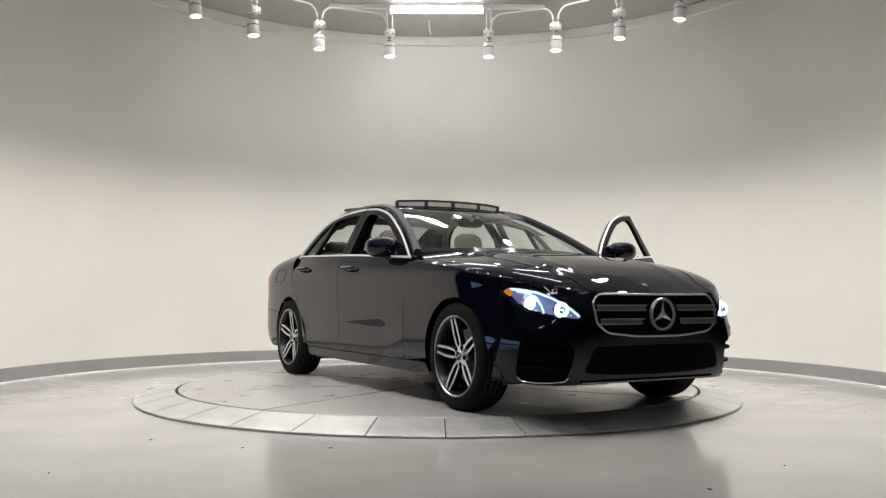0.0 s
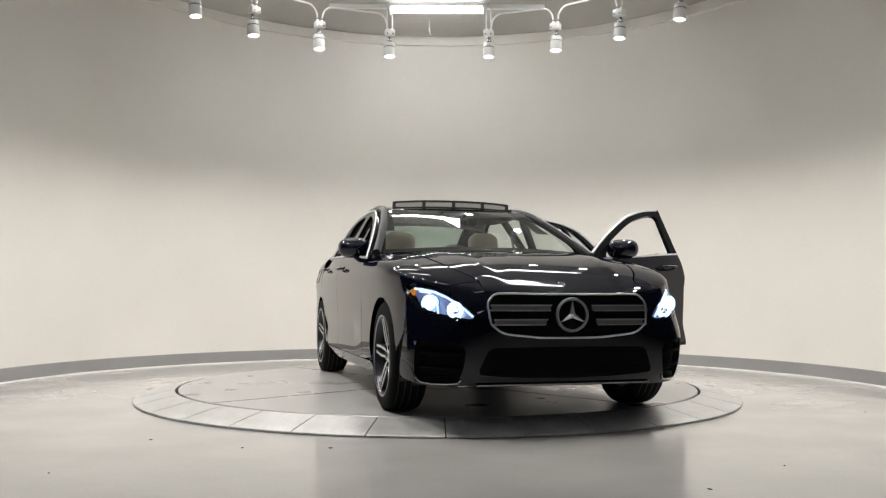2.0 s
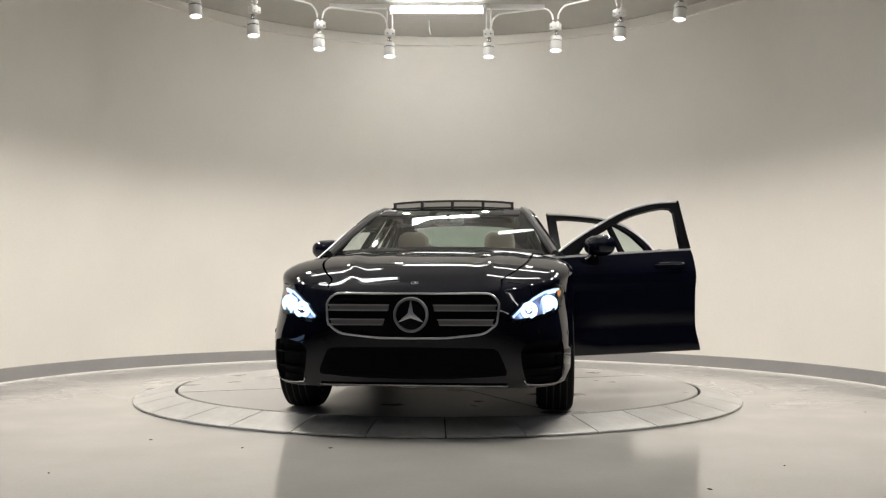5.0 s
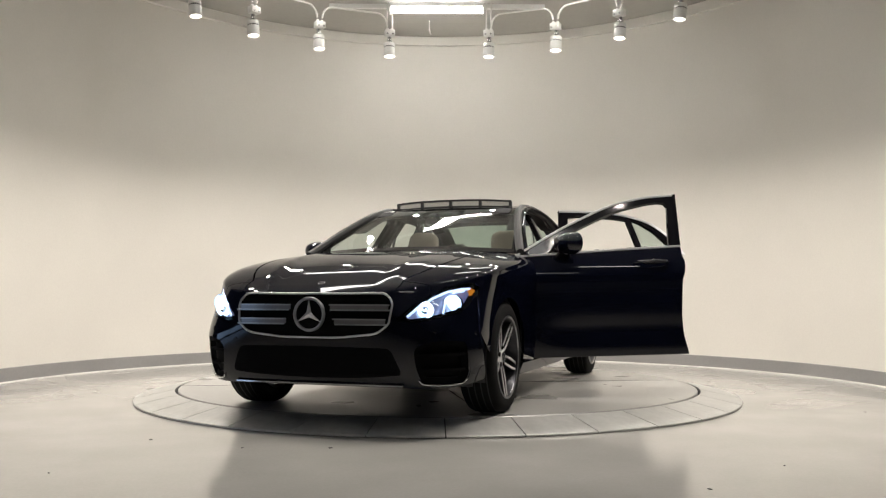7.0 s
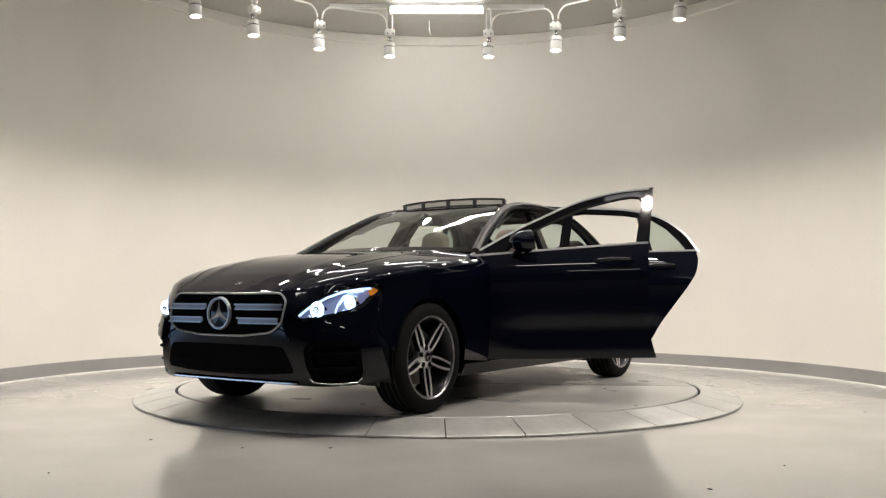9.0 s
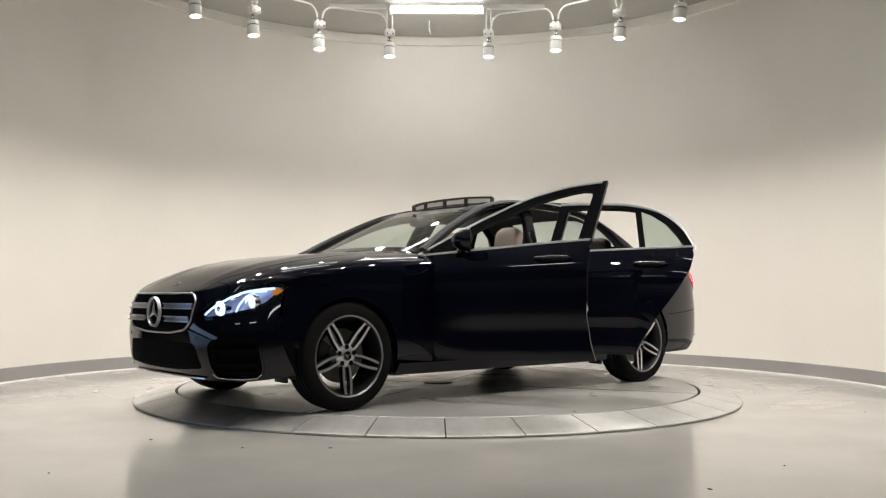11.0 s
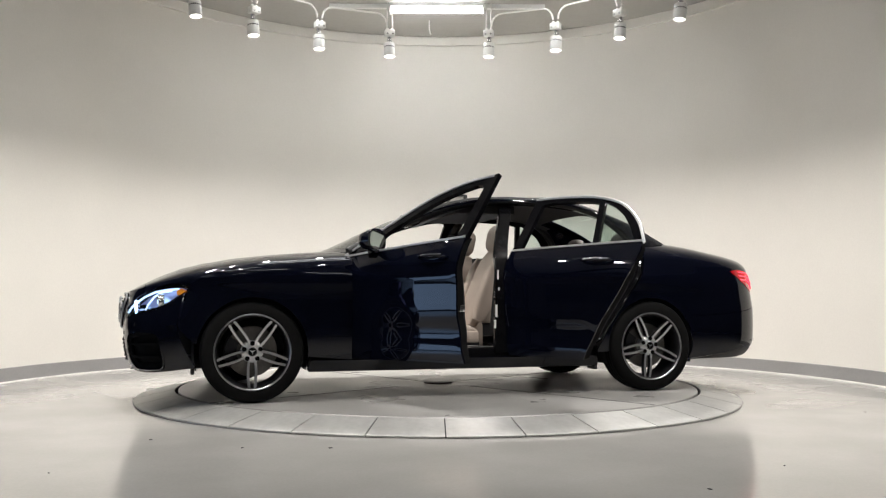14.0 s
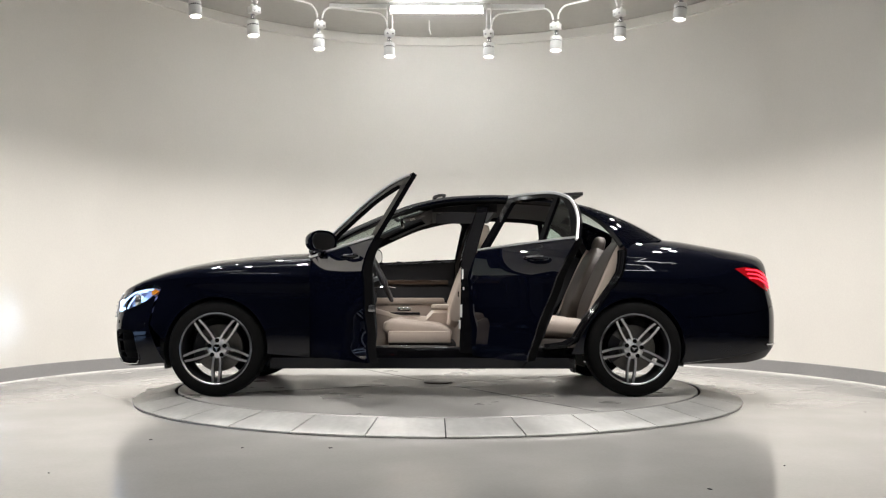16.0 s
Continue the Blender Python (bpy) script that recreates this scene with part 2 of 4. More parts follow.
def along(x, z):
    """The a at which the outline at height z reaches x."""
    if x > XF:
        return XF + ARC * (1 - math.acos(min(1, (x - XF) / (NOSE(z) - XF)) ** (SQUARE(z) / 2)) / (math.pi / 2))
    if x < XR:
        return XR - ARC * (1 - math.acos(min(1, (x - XR) / (TAIL(z) - XR)) ** 2.2) / (math.pi / 2))
    return x


def skin(a, q, out=0.0):
    """Point of the body: q is the height up to the shoulder; past it, q runs over the shoulder to the middle, 0.5 further on."""
    zs = SHOULDER(plan(a, .75)[0])
    if q <= zs:
        x, y = plan(a, q)
        z = q
    else:
        x, w = plan(a, zs)
        th, p = min(1, (q - zs) / .5) * math.pi / 2, 2 / 2.5
        y = w * max(math.cos(th), 0) ** p
        z = zs + max(CROWN(x) - zs, .004) * math.sin(th) ** p
        if .8 < x < 2.25:
            ends = min(1, (x - .8) / .25, (2.25 - x) / .3)
            z += .009 * ends * math.exp(-((y - .56 + .13 * (x - .8)) / .045) ** 2)
    if out:
        e = .004
        p0, p1, p2 = Vector((x, y, z)), Vector(skin(a + e, q)), Vector(skin(a, q + e))
        nrm = (p1 - p0).cross(p2 - p0)
        if nrm.length > 1e-12:
            nrm.normalize()
            if nrm.y * .8 + nrm.x * np.sign(a - .1) * .5 + nrm.z * .3 < 0:
                nrm = -nrm
            return tuple(p0 + nrm * out)
    return x, y, z


def glasshouse(x, z, out=0.0):
    """Side of the cabin above the belt line and of the doors below it."""
    y = WIDTH(z) - taper(x) - .03 * max(0, -x - .75) ** 2 * max(0, min(1, (z - .9) / .15))
    fade = max(0, min(1, (.80 - x) / .35)) * max(0, min(1, (x + 1.30) / .3))
    y -= .016 * fade * math.exp(-((z - .45) / .085) ** 2)
    return x, y + out, z

# ---- room ----
def arc_wall(name, radius, z0, z1, thick, mat, start, end, bevel=0.0, steps=120):
    bm = bmesh.new()
    prof = [(radius, z0), (radius, z1 - bevel), (radius + bevel, z1), (radius + thick, z1), (radius + thick, z0), (radius, z0)]
    revolve(bm, prof, steps, 0, None, start, end)
    return tagged(part(name, bm, mat, None, smooth=30), kind="structure")


def polar(r, deg, z=0.0):
    return Vector((r * math.cos(radians(deg)), r * math.sin(radians(deg)), z))


bm = bmesh.new()
box(bm, -8.2, 8.2, -14.2, 8.2, FLOOR_Z - .2, FLOOR_Z)
floor = tagged(part("floor", bm, FLOOR, smooth=0), "pale grey glossy epoxy floor with faint scuffs", "floor", kind="structure")
wall = tagged(arc_wall("wall_north", WALL_R, FLOOR_Z, WALL_TOP, .15, WALL, -2, 182), "curved off-white painted showroom wall", "wall")
tagged(arc_wall("baseboard", WALL_R - .012, FLOOR_Z, .058, .012, BASEBOARD, -2, 182, .004), "grey curved baseboard along the wall", "baseboard")
tagged(arc_wall("trim", WALL_R - .05, WALL_TOP - .025, CEILING_Z, .2, WALL, -2, 182, .01), "white curved cornice at the top of the wall", "cornice")
tagged(arc_wall("trim", WALL_R - .022, FLOOR_Z, FLOOR_Z + .012, .010, WHITE, -2, 182, .003), "pale sealant bead at the foot of the baseboard", "sealant bead")
bm = bmesh.new()
box(bm, -8.2, 8.2, -14.2, 8.2, CEILING_Z, CEILING_Z + .2)
tagged(part("ceiling", bm, CEILING, smooth=0), "grey painted ceiling", "ceiling", kind="structure")
for nm, dims in (("wall_west", (-8.2, -8, -14, 8)), ("wall_east", (8, 8.2, -14, 8)), ("wall_south", (-8, 8, -14.2, -14)), ("wall_back", (-8, 8, 8, 8.2))):
    bm = bmesh.new()
    box(bm, *dims, FLOOR_Z, CEILING_Z)
    tagged(part(nm, bm, DARK_WALL, smooth=0), "plain dark wall of the service hall", "wall", kind="structure")

bm = bmesh.new()
box(bm, -7.995, -7.985, -6.3, -.2, .0, .52)
window = tagged(part("window_1", bm, DAYLIGHT, smooth=0), "wide window with pale blue daylight in the hall wall", "window", kind="structure")
for y in (-6.32, -3.25, -.18):
    bm = bmesh.new()
    box(bm, -7.99, -7.95, y - .03, y + .03, -.05, .56, .005)
    part("window_bar", bm, WHITE, window)


def ring_tiles():
    """Fixed ramped ring of steel plates round the turntable."""
    base = bmesh.new()
    revolve(base, [(2.04, -.074), (2.04, -.012), (2.05, -.008), (2.335, -.068), (2.335, -.074)], 132)
    ring = tagged(part("turntable_ring", base, GAP), "fixed sloped ring of worn steel plates round the turntable", "turntable ring", kind="structure")
    step = 360 / 33
    tile = bmesh.new()
    rings = []
    r0, r1, z0, z1 = 2.052, 2.345, -.002, -.060
    for i in range(7):
        t = radians(-step / 2 + .10 + (step - .20) * i / 6)
        rings.append([Vector((r * math.cos(t), r * math.sin(t), z)) for r, z in ((r0, z0 - .01), (r0, z0 - .002), (r0 + .003, z0), (r1 - .004, z1), (r1, z1 - .004), (r1, z1 - .012))])
    loft(tile, rings)
    first = part("steel_plate", tile, PLATE, ring, smooth=30, at=pose(0, 0, 0, 0, 0, -88.95 + step / 2))
    for i in range(1, 33):
        ob = new("steel_plate", first.data)
        ob.parent = ring
        ob.matrix_basis = pose(0, 0, 0, 0, 0, -88.95 + step / 2 + step * i)
    return ring


ring_tiles()


def turntable():
    bm = bmesh.new()
    revolve(bm, [(0.0001, 0), (1.0, 0), (2.0, 0), (2.024, 0), (2.03, -.006), (2.03, -.07), (0.0001, -.07)], 144)
    table = tagged(part("turntable", bm, DISC, smooth=30), "round grey turntable deck with seams and oil stains", "turntable")
    for k in range(4):
        s = bmesh.new()
        box(s, .25, 2.02, -.004, .004, -.01, .0012, turn=pose(0, 0, 0, 0, 0, 28 + 90 * k))
        part("deck_seam", s, GAP, table, smooth=0)
    c = bmesh.new()
    revolve(c, [(.0001, .012), (.10, .012), (.115, .008), (.12, 0)], 40)
    part("centre_cap", c, BRAKE, table)
    for k, (x, y, r) in enumerate(((.12, .1, .33), (-.25, .16, .22), (.35, -.12, .20), (-.1, -.22, .17), (.55, .2, .1), (-.5, -.1, .11))):
        o = bmesh.new()
        n, vs = 40, []
        for i in range(n):
            t = 2 * math.pi * i / n
            rr = r * (1 + .35 * noise.noise((math.cos(t) * 2 + k * 7, math.sin(t) * 2, k)))
            vs.append(o.verts.new((x + rr * math.cos(t), y + rr * .8 * math.sin(t), .0015 + k * .0004)))
        o.faces.new(vs)
        part("oil_stain", o, OIL, table, smooth=0)
    return table


table = turntable()


def spot_lamp():
    """A white cylinder spot under a conduit box."""
    lamp = bmesh.new()
    revolve(lamp, [(.0001, .16), (.055, .16), (.062, .15), (.0625, .118), (.0590, .116), (.0590, .104), (.0625, .102), (.064, .012), (.062, 0), (.056, 0), (.054, .02)], 32)
    body = part("spot_lamp", lamp, WHITE)
    bm = bmesh.new()
    revolve(bm, [(.0592, .104), (.0600, .104), (.0600, .116), (.0592, .116)], 32)
    part("vent_band", bm, SLOT, body)
    for i in range(20):
        fin = bmesh.new()
        box(fin, .0595, .0622, -.0025, .0025, .103, .117, turn=pose(0, 0, 0, 0, 0, i * 18))
        part("vent_rib", fin, WHITE, body, smooth=0)
    bm = bmesh.new()
    revolve(bm, [(.0001, .015), (.0545, .015)], 32)
    part("lens", bm, LENS, body, "glowing warm lens")
    bm = bmesh.new()
    revolve(bm, [(.0001, .24), (.02, .24), (.026, .228), (.016, .21), (.028, .198), (.026, .18), (.014, .158)], 20)
    part("swivel", bm, SATIN, body)
    return body


def lamp_box():
    bm = bmesh.new()
    box(bm, -.054, .054, -.045, .045, 0, .07, .006)
    ob = part("junction_box", bm, WHITE)
    for x in (-.03, .03):
        s = bmesh.new()
        revolve(s, [(.0001, .006), (.009, .006), (.011, 0)], 10, matrix=pose(x, -.045, .02, 90))
        part("screw", s, SATIN, ob)
    for x in (-.025, .025):
        s = bmesh.new()
        revolve(s, [(.015, .07), (.015, .09), (.011, .095), (.0001, .095)], 12, matrix=pose(x, 0, 0))
        part("conduit_nut", s, WHITE, ob)
    return ob


lamp0, box0 = spot_lamp(), lamp_box()
tagged(lamp0, "white cylindrical spot lamp, lit, under a conduit box", "spot lamp", "ring of spot lamps")
tagged(box0, "white square conduit box carrying a spot lamp", "conduit box", "ring of conduit boxes")
beam = bpy.data.lights.new("spot_beam", "SPOT")
beam.energy, beam.spot_size, beam.spot_blend, beam.shadow_soft_size, beam.color = SPOT_POWER, radians(116), .75, .05, (1, .915, .825)
for i, deg in enumerate(LAMP_ANGLES):
    p = polar(LAMP_R, deg, LAMP_Z)
    m = Matrix.Translation(p) @ pose(0, 0, 0, 0, 0, deg - 90) @ pose(0, 0, 0, -7)
    mb = Matrix.Translation(p + Vector((0, 0, .235))) @ pose(0, 0, 0, 0, 0, deg - 90)
    if i:
        copy_thing(lamp0, m), copy_thing(box0, mb)
    else:
        lamp0.matrix_basis, box0.matrix_basis = m, mb
    lo = new("spot_beam", beam)
    lo.matrix_basis = m @ pose(0, 0, -.012)
CONDUIT = material("white_conduit", (.74, .73, .69), .4, grain=.03, scale=60)


def conduit(pts, name="conduit", r=.011):
    bm = bmesh.new()
    sweep(bm, dense(pts, .05, False), ring_section(r), up=(.01, .02, 1) if abs(pts[0][2] - pts[-1][2]) < .5 else (0, 1, 0))
    return tagged(part(name, bm, CONDUIT), "thin white conduit pipe between the lamp boxes", "conduit pipe", "lamp conduits")


def run(a, b):
    """A conduit from one box to the next, bent up out of each."""
    z = LAMP_Z + .33
    s = 1 if b < a else -1
    pts = []
    d = math.degrees(.03 / LAMP_R)
    for k in range(7):
        t = k / 6 * math.pi / 2
        pts.append(polar(LAMP_R, a - s * (d + math.degrees(.12 / LAMP_R) * (1 - math.cos(t))), z + .02 + .14 * math.sin(t)))
    back = []
    for k in range(7):
        t = k / 6 * math.pi / 2
        back.append(polar(LAMP_R, b + s * (d + math.degrees(.12 / LAMP_R) * (1 - math.cos(t))), z + .02 + .14 * math.sin(t)))
    conduit([tuple(p) for p in pts + back[::-1]])


for i in range(len(LAMP_ANGLES)):
    a, b = LAMP_ANGLES[i], LAMP_ANGLES[(i + 1) % len(LAMP_ANGLES)]
    if abs((a - b + 180) % 360 - 180) < 19:
        run(a, b)
for deg in LAMP_ANGLES[3:5] + LAMP_ANGLES[8:]:
    for s in (-.6, .6):
        p = polar(LAMP_R, deg + s)
        conduit([(p.x, p.y, LAMP_Z + .33), (p.x, p.y, CEILING_Z)], "drop_pipe", .009)


def strip_light(x, y, turn, length=1.2, glow=HALL_TUBE):
    m = pose(x, y, CEILING_Z, 0, 0, turn)
    bm = bmesh.new()
    sec = [(-.075, 0), (-.06, -.05), (.06, -.05), (.075, 0)]
    loft(bm, [[(k * (length / 2 + .02), a, b) for a, b in sec] for k in (-1, 1)])
    ob = part("strip_light", bm, WHITE, smooth=30, at=m)
    t = bmesh.new()
    sec = [(.066 * math.cos(a), -.05 - .045 * math.sin(a)) for a in np.linspace(0, math.pi, 13)]
    loft(t, [[(k * length / 2, y, z) for y, z in sec] for k in (-1, 1)])
    part("diffuser", t, glow, ob, "glowing white diffuser")
    for k in (-1, 1):
        t = bmesh.new()
        box(t, k * (length / 2 + .012) - .012, k * (length / 2 + .012) + .012, -.072, .072, -.10, -.03, .004)
        part("end_cap", t, WHITE, ob)
    return tagged(ob, "lit white fluorescent strip light under the ceiling", "strip light", "ceiling strip lights")


strip_light(-.03, 2.62, 0, 1.04, TUBE)
strip_light(-1.43, 1.85, 0)
strip_light(1.40, 1.92, 0)
strip_light(-1.2, .5, 0)
strip_light(1.12, .58, 0)
strip_light(-1.6, -2.4, 0)
strip_light(1.6, -2.4, 0)
for hx in (-3.2, 0, 3.2):
    for hy in (-5.4, -9.2):
        strip_light(hx, hy, 0)
for x0, x1 in ((-1.25, -.57), (.51, 1.20)):
    bm = bmesh.new()
    box(bm, x0, x1, 2.59, 2.65, CEILING_Z - .05, CEILING_Z, .006)
    tagged(part("cable_channel", bm, WHITE), "white metal cable channel beside the strip light", "cable channel")
conduit([(-.12, 3.2, CEILING_Z), (-.12, 3.2, CEILING_Z - .1), (-.10, 3.2, CEILING_Z - .17)], "hanging_cable", .009)


def floor_chips():
    """Small dark crumbs lying about on the floor."""
    rnd = random.Random(4)
    bm = bmesh.new()
    spots = [(-1.7, -3.3), (-2.0, -4.0), (-1.55, -2.4), (-1.0, -2.65), (-3.3, .1), (-.55, -2.65), (2.3, -2.9), (1.6, -3.1), (2.9, -1.2), (1.1, -3.6)]
    spots += [(rnd.uniform(-3, 3), rnd.uniform(-4.6, -2.5)) for _ in range(7)]
    for x, y in spots:
        if 2.4 < math.hypot(x, y):
            r, t = rnd.uniform(.004, .010), rnd.uniform(0, 6)
            box(bm, -r, r, -r * .5, r * .5, 0, .004, .001, turn=pose(x, y, FLOOR_Z, 0, 0, math.degrees(t)), segs=1)
    tagged(part("floor_crumbs", bm, GAP), "scattered dark crumbs on the epoxy floor", "crumbs", kind="stuff")


floor_chips()


# ---- the car ----
car = tagged(new("sedan_car"), "dark navy blue sedan, lamps lit, two doors open, on the turntable", "car")
AXLE_F, AXLE_R, ARCH_Z, ARCH_R = 1.4695, -1.4695, .335, .362
HINGE_F, HINGE_R = Vector((.775, .855, 0)), Vector((-.37, .865, 0))
BELT = curve((-1.45, 1.060), (-.3, 1.026), (.95, .965))
DLO_X = curve((0, .87), (.5, .45), (1, .05), (1.5, -.22), (2, -.5), (2.5, -.84), (3, -1.13), (3.5, -1.335), (4, -1.43))
DLO_Z = curve((0, .97), (.5, 1.195), (1, 1.358), (1.5, 1.408), (2, 1.420), (2.5, 1.408), (3, 1.348), (3.5, 1.20), (4, 1.05))
REAR_EDGE = curve((.24, -1.0), (.30, -1.015), (.40, -1.07), (.50, -1.128), (.60, -1.20), (.70, -1.275), (.80, -1.345), (.90, -1.40), (1.06, -1.432))


def dlo(t):
    return DLO_X(t), DLO_Z(t)


def shoulder_at(a):
    return SHOULDER(plan(a, .75)[0])


def hood_edge(a):
    return shoulder_at(a) + curve((.8, .265), (1.4, .275), (2.0, .275), (2.3, .15), (2.4, .03))(a)


def arch(xc, up_from, n=28):
    """Wheel arch from the front foot to the rear foot, above the height given."""
    t0 = math.asin((up_from - ARCH_Z) / ARCH_R)
    pts = []
    for i in range(n + 1):
        t = t0 + (math.pi - 2 * t0) * i / n
        x, z = xc + ARCH_R * math.cos(t), ARCH_Z + ARCH_R * math.sin(t)
        pts.append((along(x, z), z))
    return pts


def both(name, outline, mat, fmap=skin, holes=(), label="", grid=.05, thick=.006, join=False, parent=None):
    """The same panel on both sides, as two parts or joined across the middle."""
    made = []
    if join:
        bm = bmesh.new()
        for s in (1, -1):
            panel(bm, outline, fmap, holes, grid, thick, s)
        bmesh.ops.remove_doubles(bm, verts=bm.verts, dist=2e-4)
        return [part(name, bm, mat, parent or car, label, smooth=35, recalc=False)]
    for s in (1, -1):
        bm = bmesh.new()
        panel(bm, outline, fmap, holes, grid, thick, s)
        made.append(part(name, bm, mat, parent or car, label, smooth=35, recalc=False))
    return made


def lifted(out):
    return lambda a, q: skin(a, q, out)


# outlines on the body
HEADLAMP = [(2.395, .566), (2.24, .65), (2.10, .704), (1.98, .745), (1.83, .774), (1.73, .774), (1.665, .752), (1.70, .708), (1.755, .652), (1.86, .612), (2.05, .586), (2.29, .560)]
GRILLE = [(2.70, .722), (2.415, .718), (2.38, .67), (2.445, .555), (2.545, .500), (2.70, .472)]
FOG = rounded([(2.33, .41), (2.27, .445), (2.07, .465), (1.78, .455), (1.735, .27), (1.79, .225), (2.24, .222), (2.31, .30)], .05)
INTAKE = [(2.70, .425), (2.51, .42), (2.485, .405), (2.43, .295), (2.435, .275), (2.70, .25)]
TAILLAMP = [(-1.78, .905), (-1.90, .922), (-2.08, .91), (-2.25, .885), (-2.34, .80), (-2.22, .745), (-2.08, .775), (-1.93, .825)]


def body():
    # fender
    line = arch(AXLE_F, .30)
    top = [(a, hood_edge(a) - .004) for a in np.linspace(.815, 2.10, 24)]
    head_top = HEADLAMP[2:7]
    outline = [(.815, .275)] + line[::-1][:-2] + [(1.60, .50), (1.655, .70)] + [(a, z + .004) for a, z in head_top[::-1]] + top[::-1]
    both("fender", outline, PAINT, grid=.045)
    # front bumper
    low = HEADLAMP[7:]
    outline = [(along(1.838, .30), .235), (1.62, .51), (1.675, .695)] + [(a, z - .004) for a, z in low] + [(2.405, .572), (2.246, .656), (2.107, .710), (2.11, hood_edge(2.11) - .004), (2.2, hood_edge(2.2) - .004), (2.3, hood_edge(2.3) - .004), (2.36, shoulder_at(2.36) + .014), (2.5, shoulder_at(2.5) + .014), (2.70, shoulder_at(2.7) + .014), (2.70, .205), (2.2, .200), (1.9, .205), (1.7, .215)]
    both("front_bumper", outline, PAINT, holes=([(min(a, 2.6995), z) for a, z in FOG],), grid=.04, join=True)
    # hood
    edge = [(a, hood_edge(a) + .004) for a in np.linspace(.80, 2.30, 26)]
    front = [(a, shoulder_at(a) + .022) for a in np.linspace(2.36, 2.70, 8)]
    outline = edge + front + [(2.70, shoulder_at(2.7) + .5)] + [(a, shoulder_at(a) + .5) for a in np.linspace(2.6, .86, 20)]
    both("hood", outline, PAINT, grid=.026, join=True)
    # quarter panel and trunk
    line = arch(AXLE_R, .30)
    rear = [(along(REAR_EDGE(z) - .004, z), z) for z in np.linspace(.30, .94, 16)]
    top = [(along(x, .92), SHOULDER(x) + .11 + .29 * min(1, max(0, (-1.436 - x) / .26))) for x in np.linspace(-1.436, -1.90, 12)]
    outline = rear + top + [(-1.8, shoulder_at(-1.8) + .40), (-2.0, shoulder_at(-2.0) + .40), (-2.2, shoulder_at(-2.2) + .34), (-2.3, shoulder_at(-2.3) + .2), (-2.3, .90)] + [(a, z - .003) for a, z in [(-2.25, .885), (-2.34, .80), (-2.22, .745)]] + [(-2.3, .64), (-1.95, .60), (along(-1.83, .55), .56)]
    foot = [p for p in line if p[0] < -1.47 and p[1] < .57]
    up = [p for p in line if not (p[0] < -1.47 and p[1] < .57)]
    outline = outline + up[::-1]
    both("quarter_panel", outline, PAINT, grid=.045)
    outline = [(along(-1.832, .30), .235)] + foot[::-1] + [(along(-1.83, .55), .556), (-1.95, .596), (-2.3, .636), (-2.5, .64), (-2.8, .64), (-2.8, .345), (-2.3, .335), (-1.95, .31)]
    both("rear_bumper", outline, PAINT, grid=.045, join=True)
    both("rear_diffuser", [(along(-1.832, .30), .23), (-1.95, .306), (-2.3, .331), (-2.8, .341), (-2.8, .275), (-2.3, .262), (-1.95, .232)], PLASTIC, join=True)
    outline = [(-2.8, .644), (-2.31, .644), (-2.228, .742), (-2.346, .80), (-2.306, .905), (-2.306, shoulder_at(-2.3) + .204), (-2.206, shoulder_at(-2.2) + .344), (-2.0, shoulder_at(-2.0) + .404), (-1.8, shoulder_at(-1.8) + .404), (along(-1.90, .92), SHOULDER(-1.9) + .404), (along(-1.78, .92), SHOULDER(-1.78) + .40), (along(-1.74, .92), SHOULDER(-1.74) + .5)]
    outline += [(a, shoulder_at(a) + .5) for a in np.linspace(-1.5, -2.7, 14)] + [(-2.8, shoulder_at(-2.8) + .45)]
    both("trunk_lid", outline, PAINT, grid=.05, join=True)
    bm = bmesh.new()
    pts = []
    for y in np.linspace(-.52, .52, 25):
        pts.append((-2.50 + .32 * abs(y) ** 2.2, y, 1.016 - .09 * abs(y) ** 2))
    sweep(bm, pts, [(-.03, -.006), (.025, .008), (.03, .014), (.02, .013), (-.03, .002)], up=(0, 0, 1))
    part("lip_spoiler", bm, PAINT, car)
    # rocker panel
    both("rocker_panel", [(1.10, .195), (1.085, .272), (-1.0, .272), (-1.03, .20)], PAINT)
    for s in (1, -1):
        bm = bmesh.new()
        box(bm, -1.06, 1.10, s * .70, s * .835, .19, .345, .02)
        part("sill", bm, GLOSS_BLACK, car)
        bm = bmesh.new()
        for x0, x1 in ((-.15, .62), (-.85, -.45)):
            box(bm, x0, x1, s * .725, s * .80, .344, .350, .002)
        part("sill_plate", bm, SATIN, car, "brushed metal sill plate")
    # cabin skin
    cx = curve((0, .93), (.5, .475), (1, .03), (1.5, -.22), (2, -.5), (2.5, -.84), (3, -1.16), (3.5, -1.53), (4, -1.86))
    cz = curve((0, 1.028), (.5, 1.235), (1, 1.412), (1.5, 1.447), (2, 1.468), (2.5, 1.458), (3, 1.425), (3.5, 1.318), (4, 1.146))
    rx = curve((0, .78), (.5, .37), (1, -.02), (1.5, -.25), (2, -.5), (2.5, -.83), (3, -1.14), (3.5, -1.46), (4, -1.75))
    ry = curve((0, .800), (.5, .705), (1, .630), (1.5, .602), (2, .588), (2.5, .578), (3, .562), (3.5, .590), (4, .625))
    rz = curve((0, 1.000), (.5, 1.235), (1, 1.396), (1.5, 1.434), (2, 1.447), (2.5, 1.436), (3, 1.39), (3.5, 1.272), (4, 1.114))

    def cabin(t, s, out=0.0):
        k = abs(s)
        return (rx(t) + (cx(t) - rx(t)) * (1 - k * k) + out * (1 if t < 1 else -1 if t > 3 else 0) * .5,
                ry(t) * s, rz(t) + (cz(t) - rz(t)) * (1 - k ** 2.4) + out)

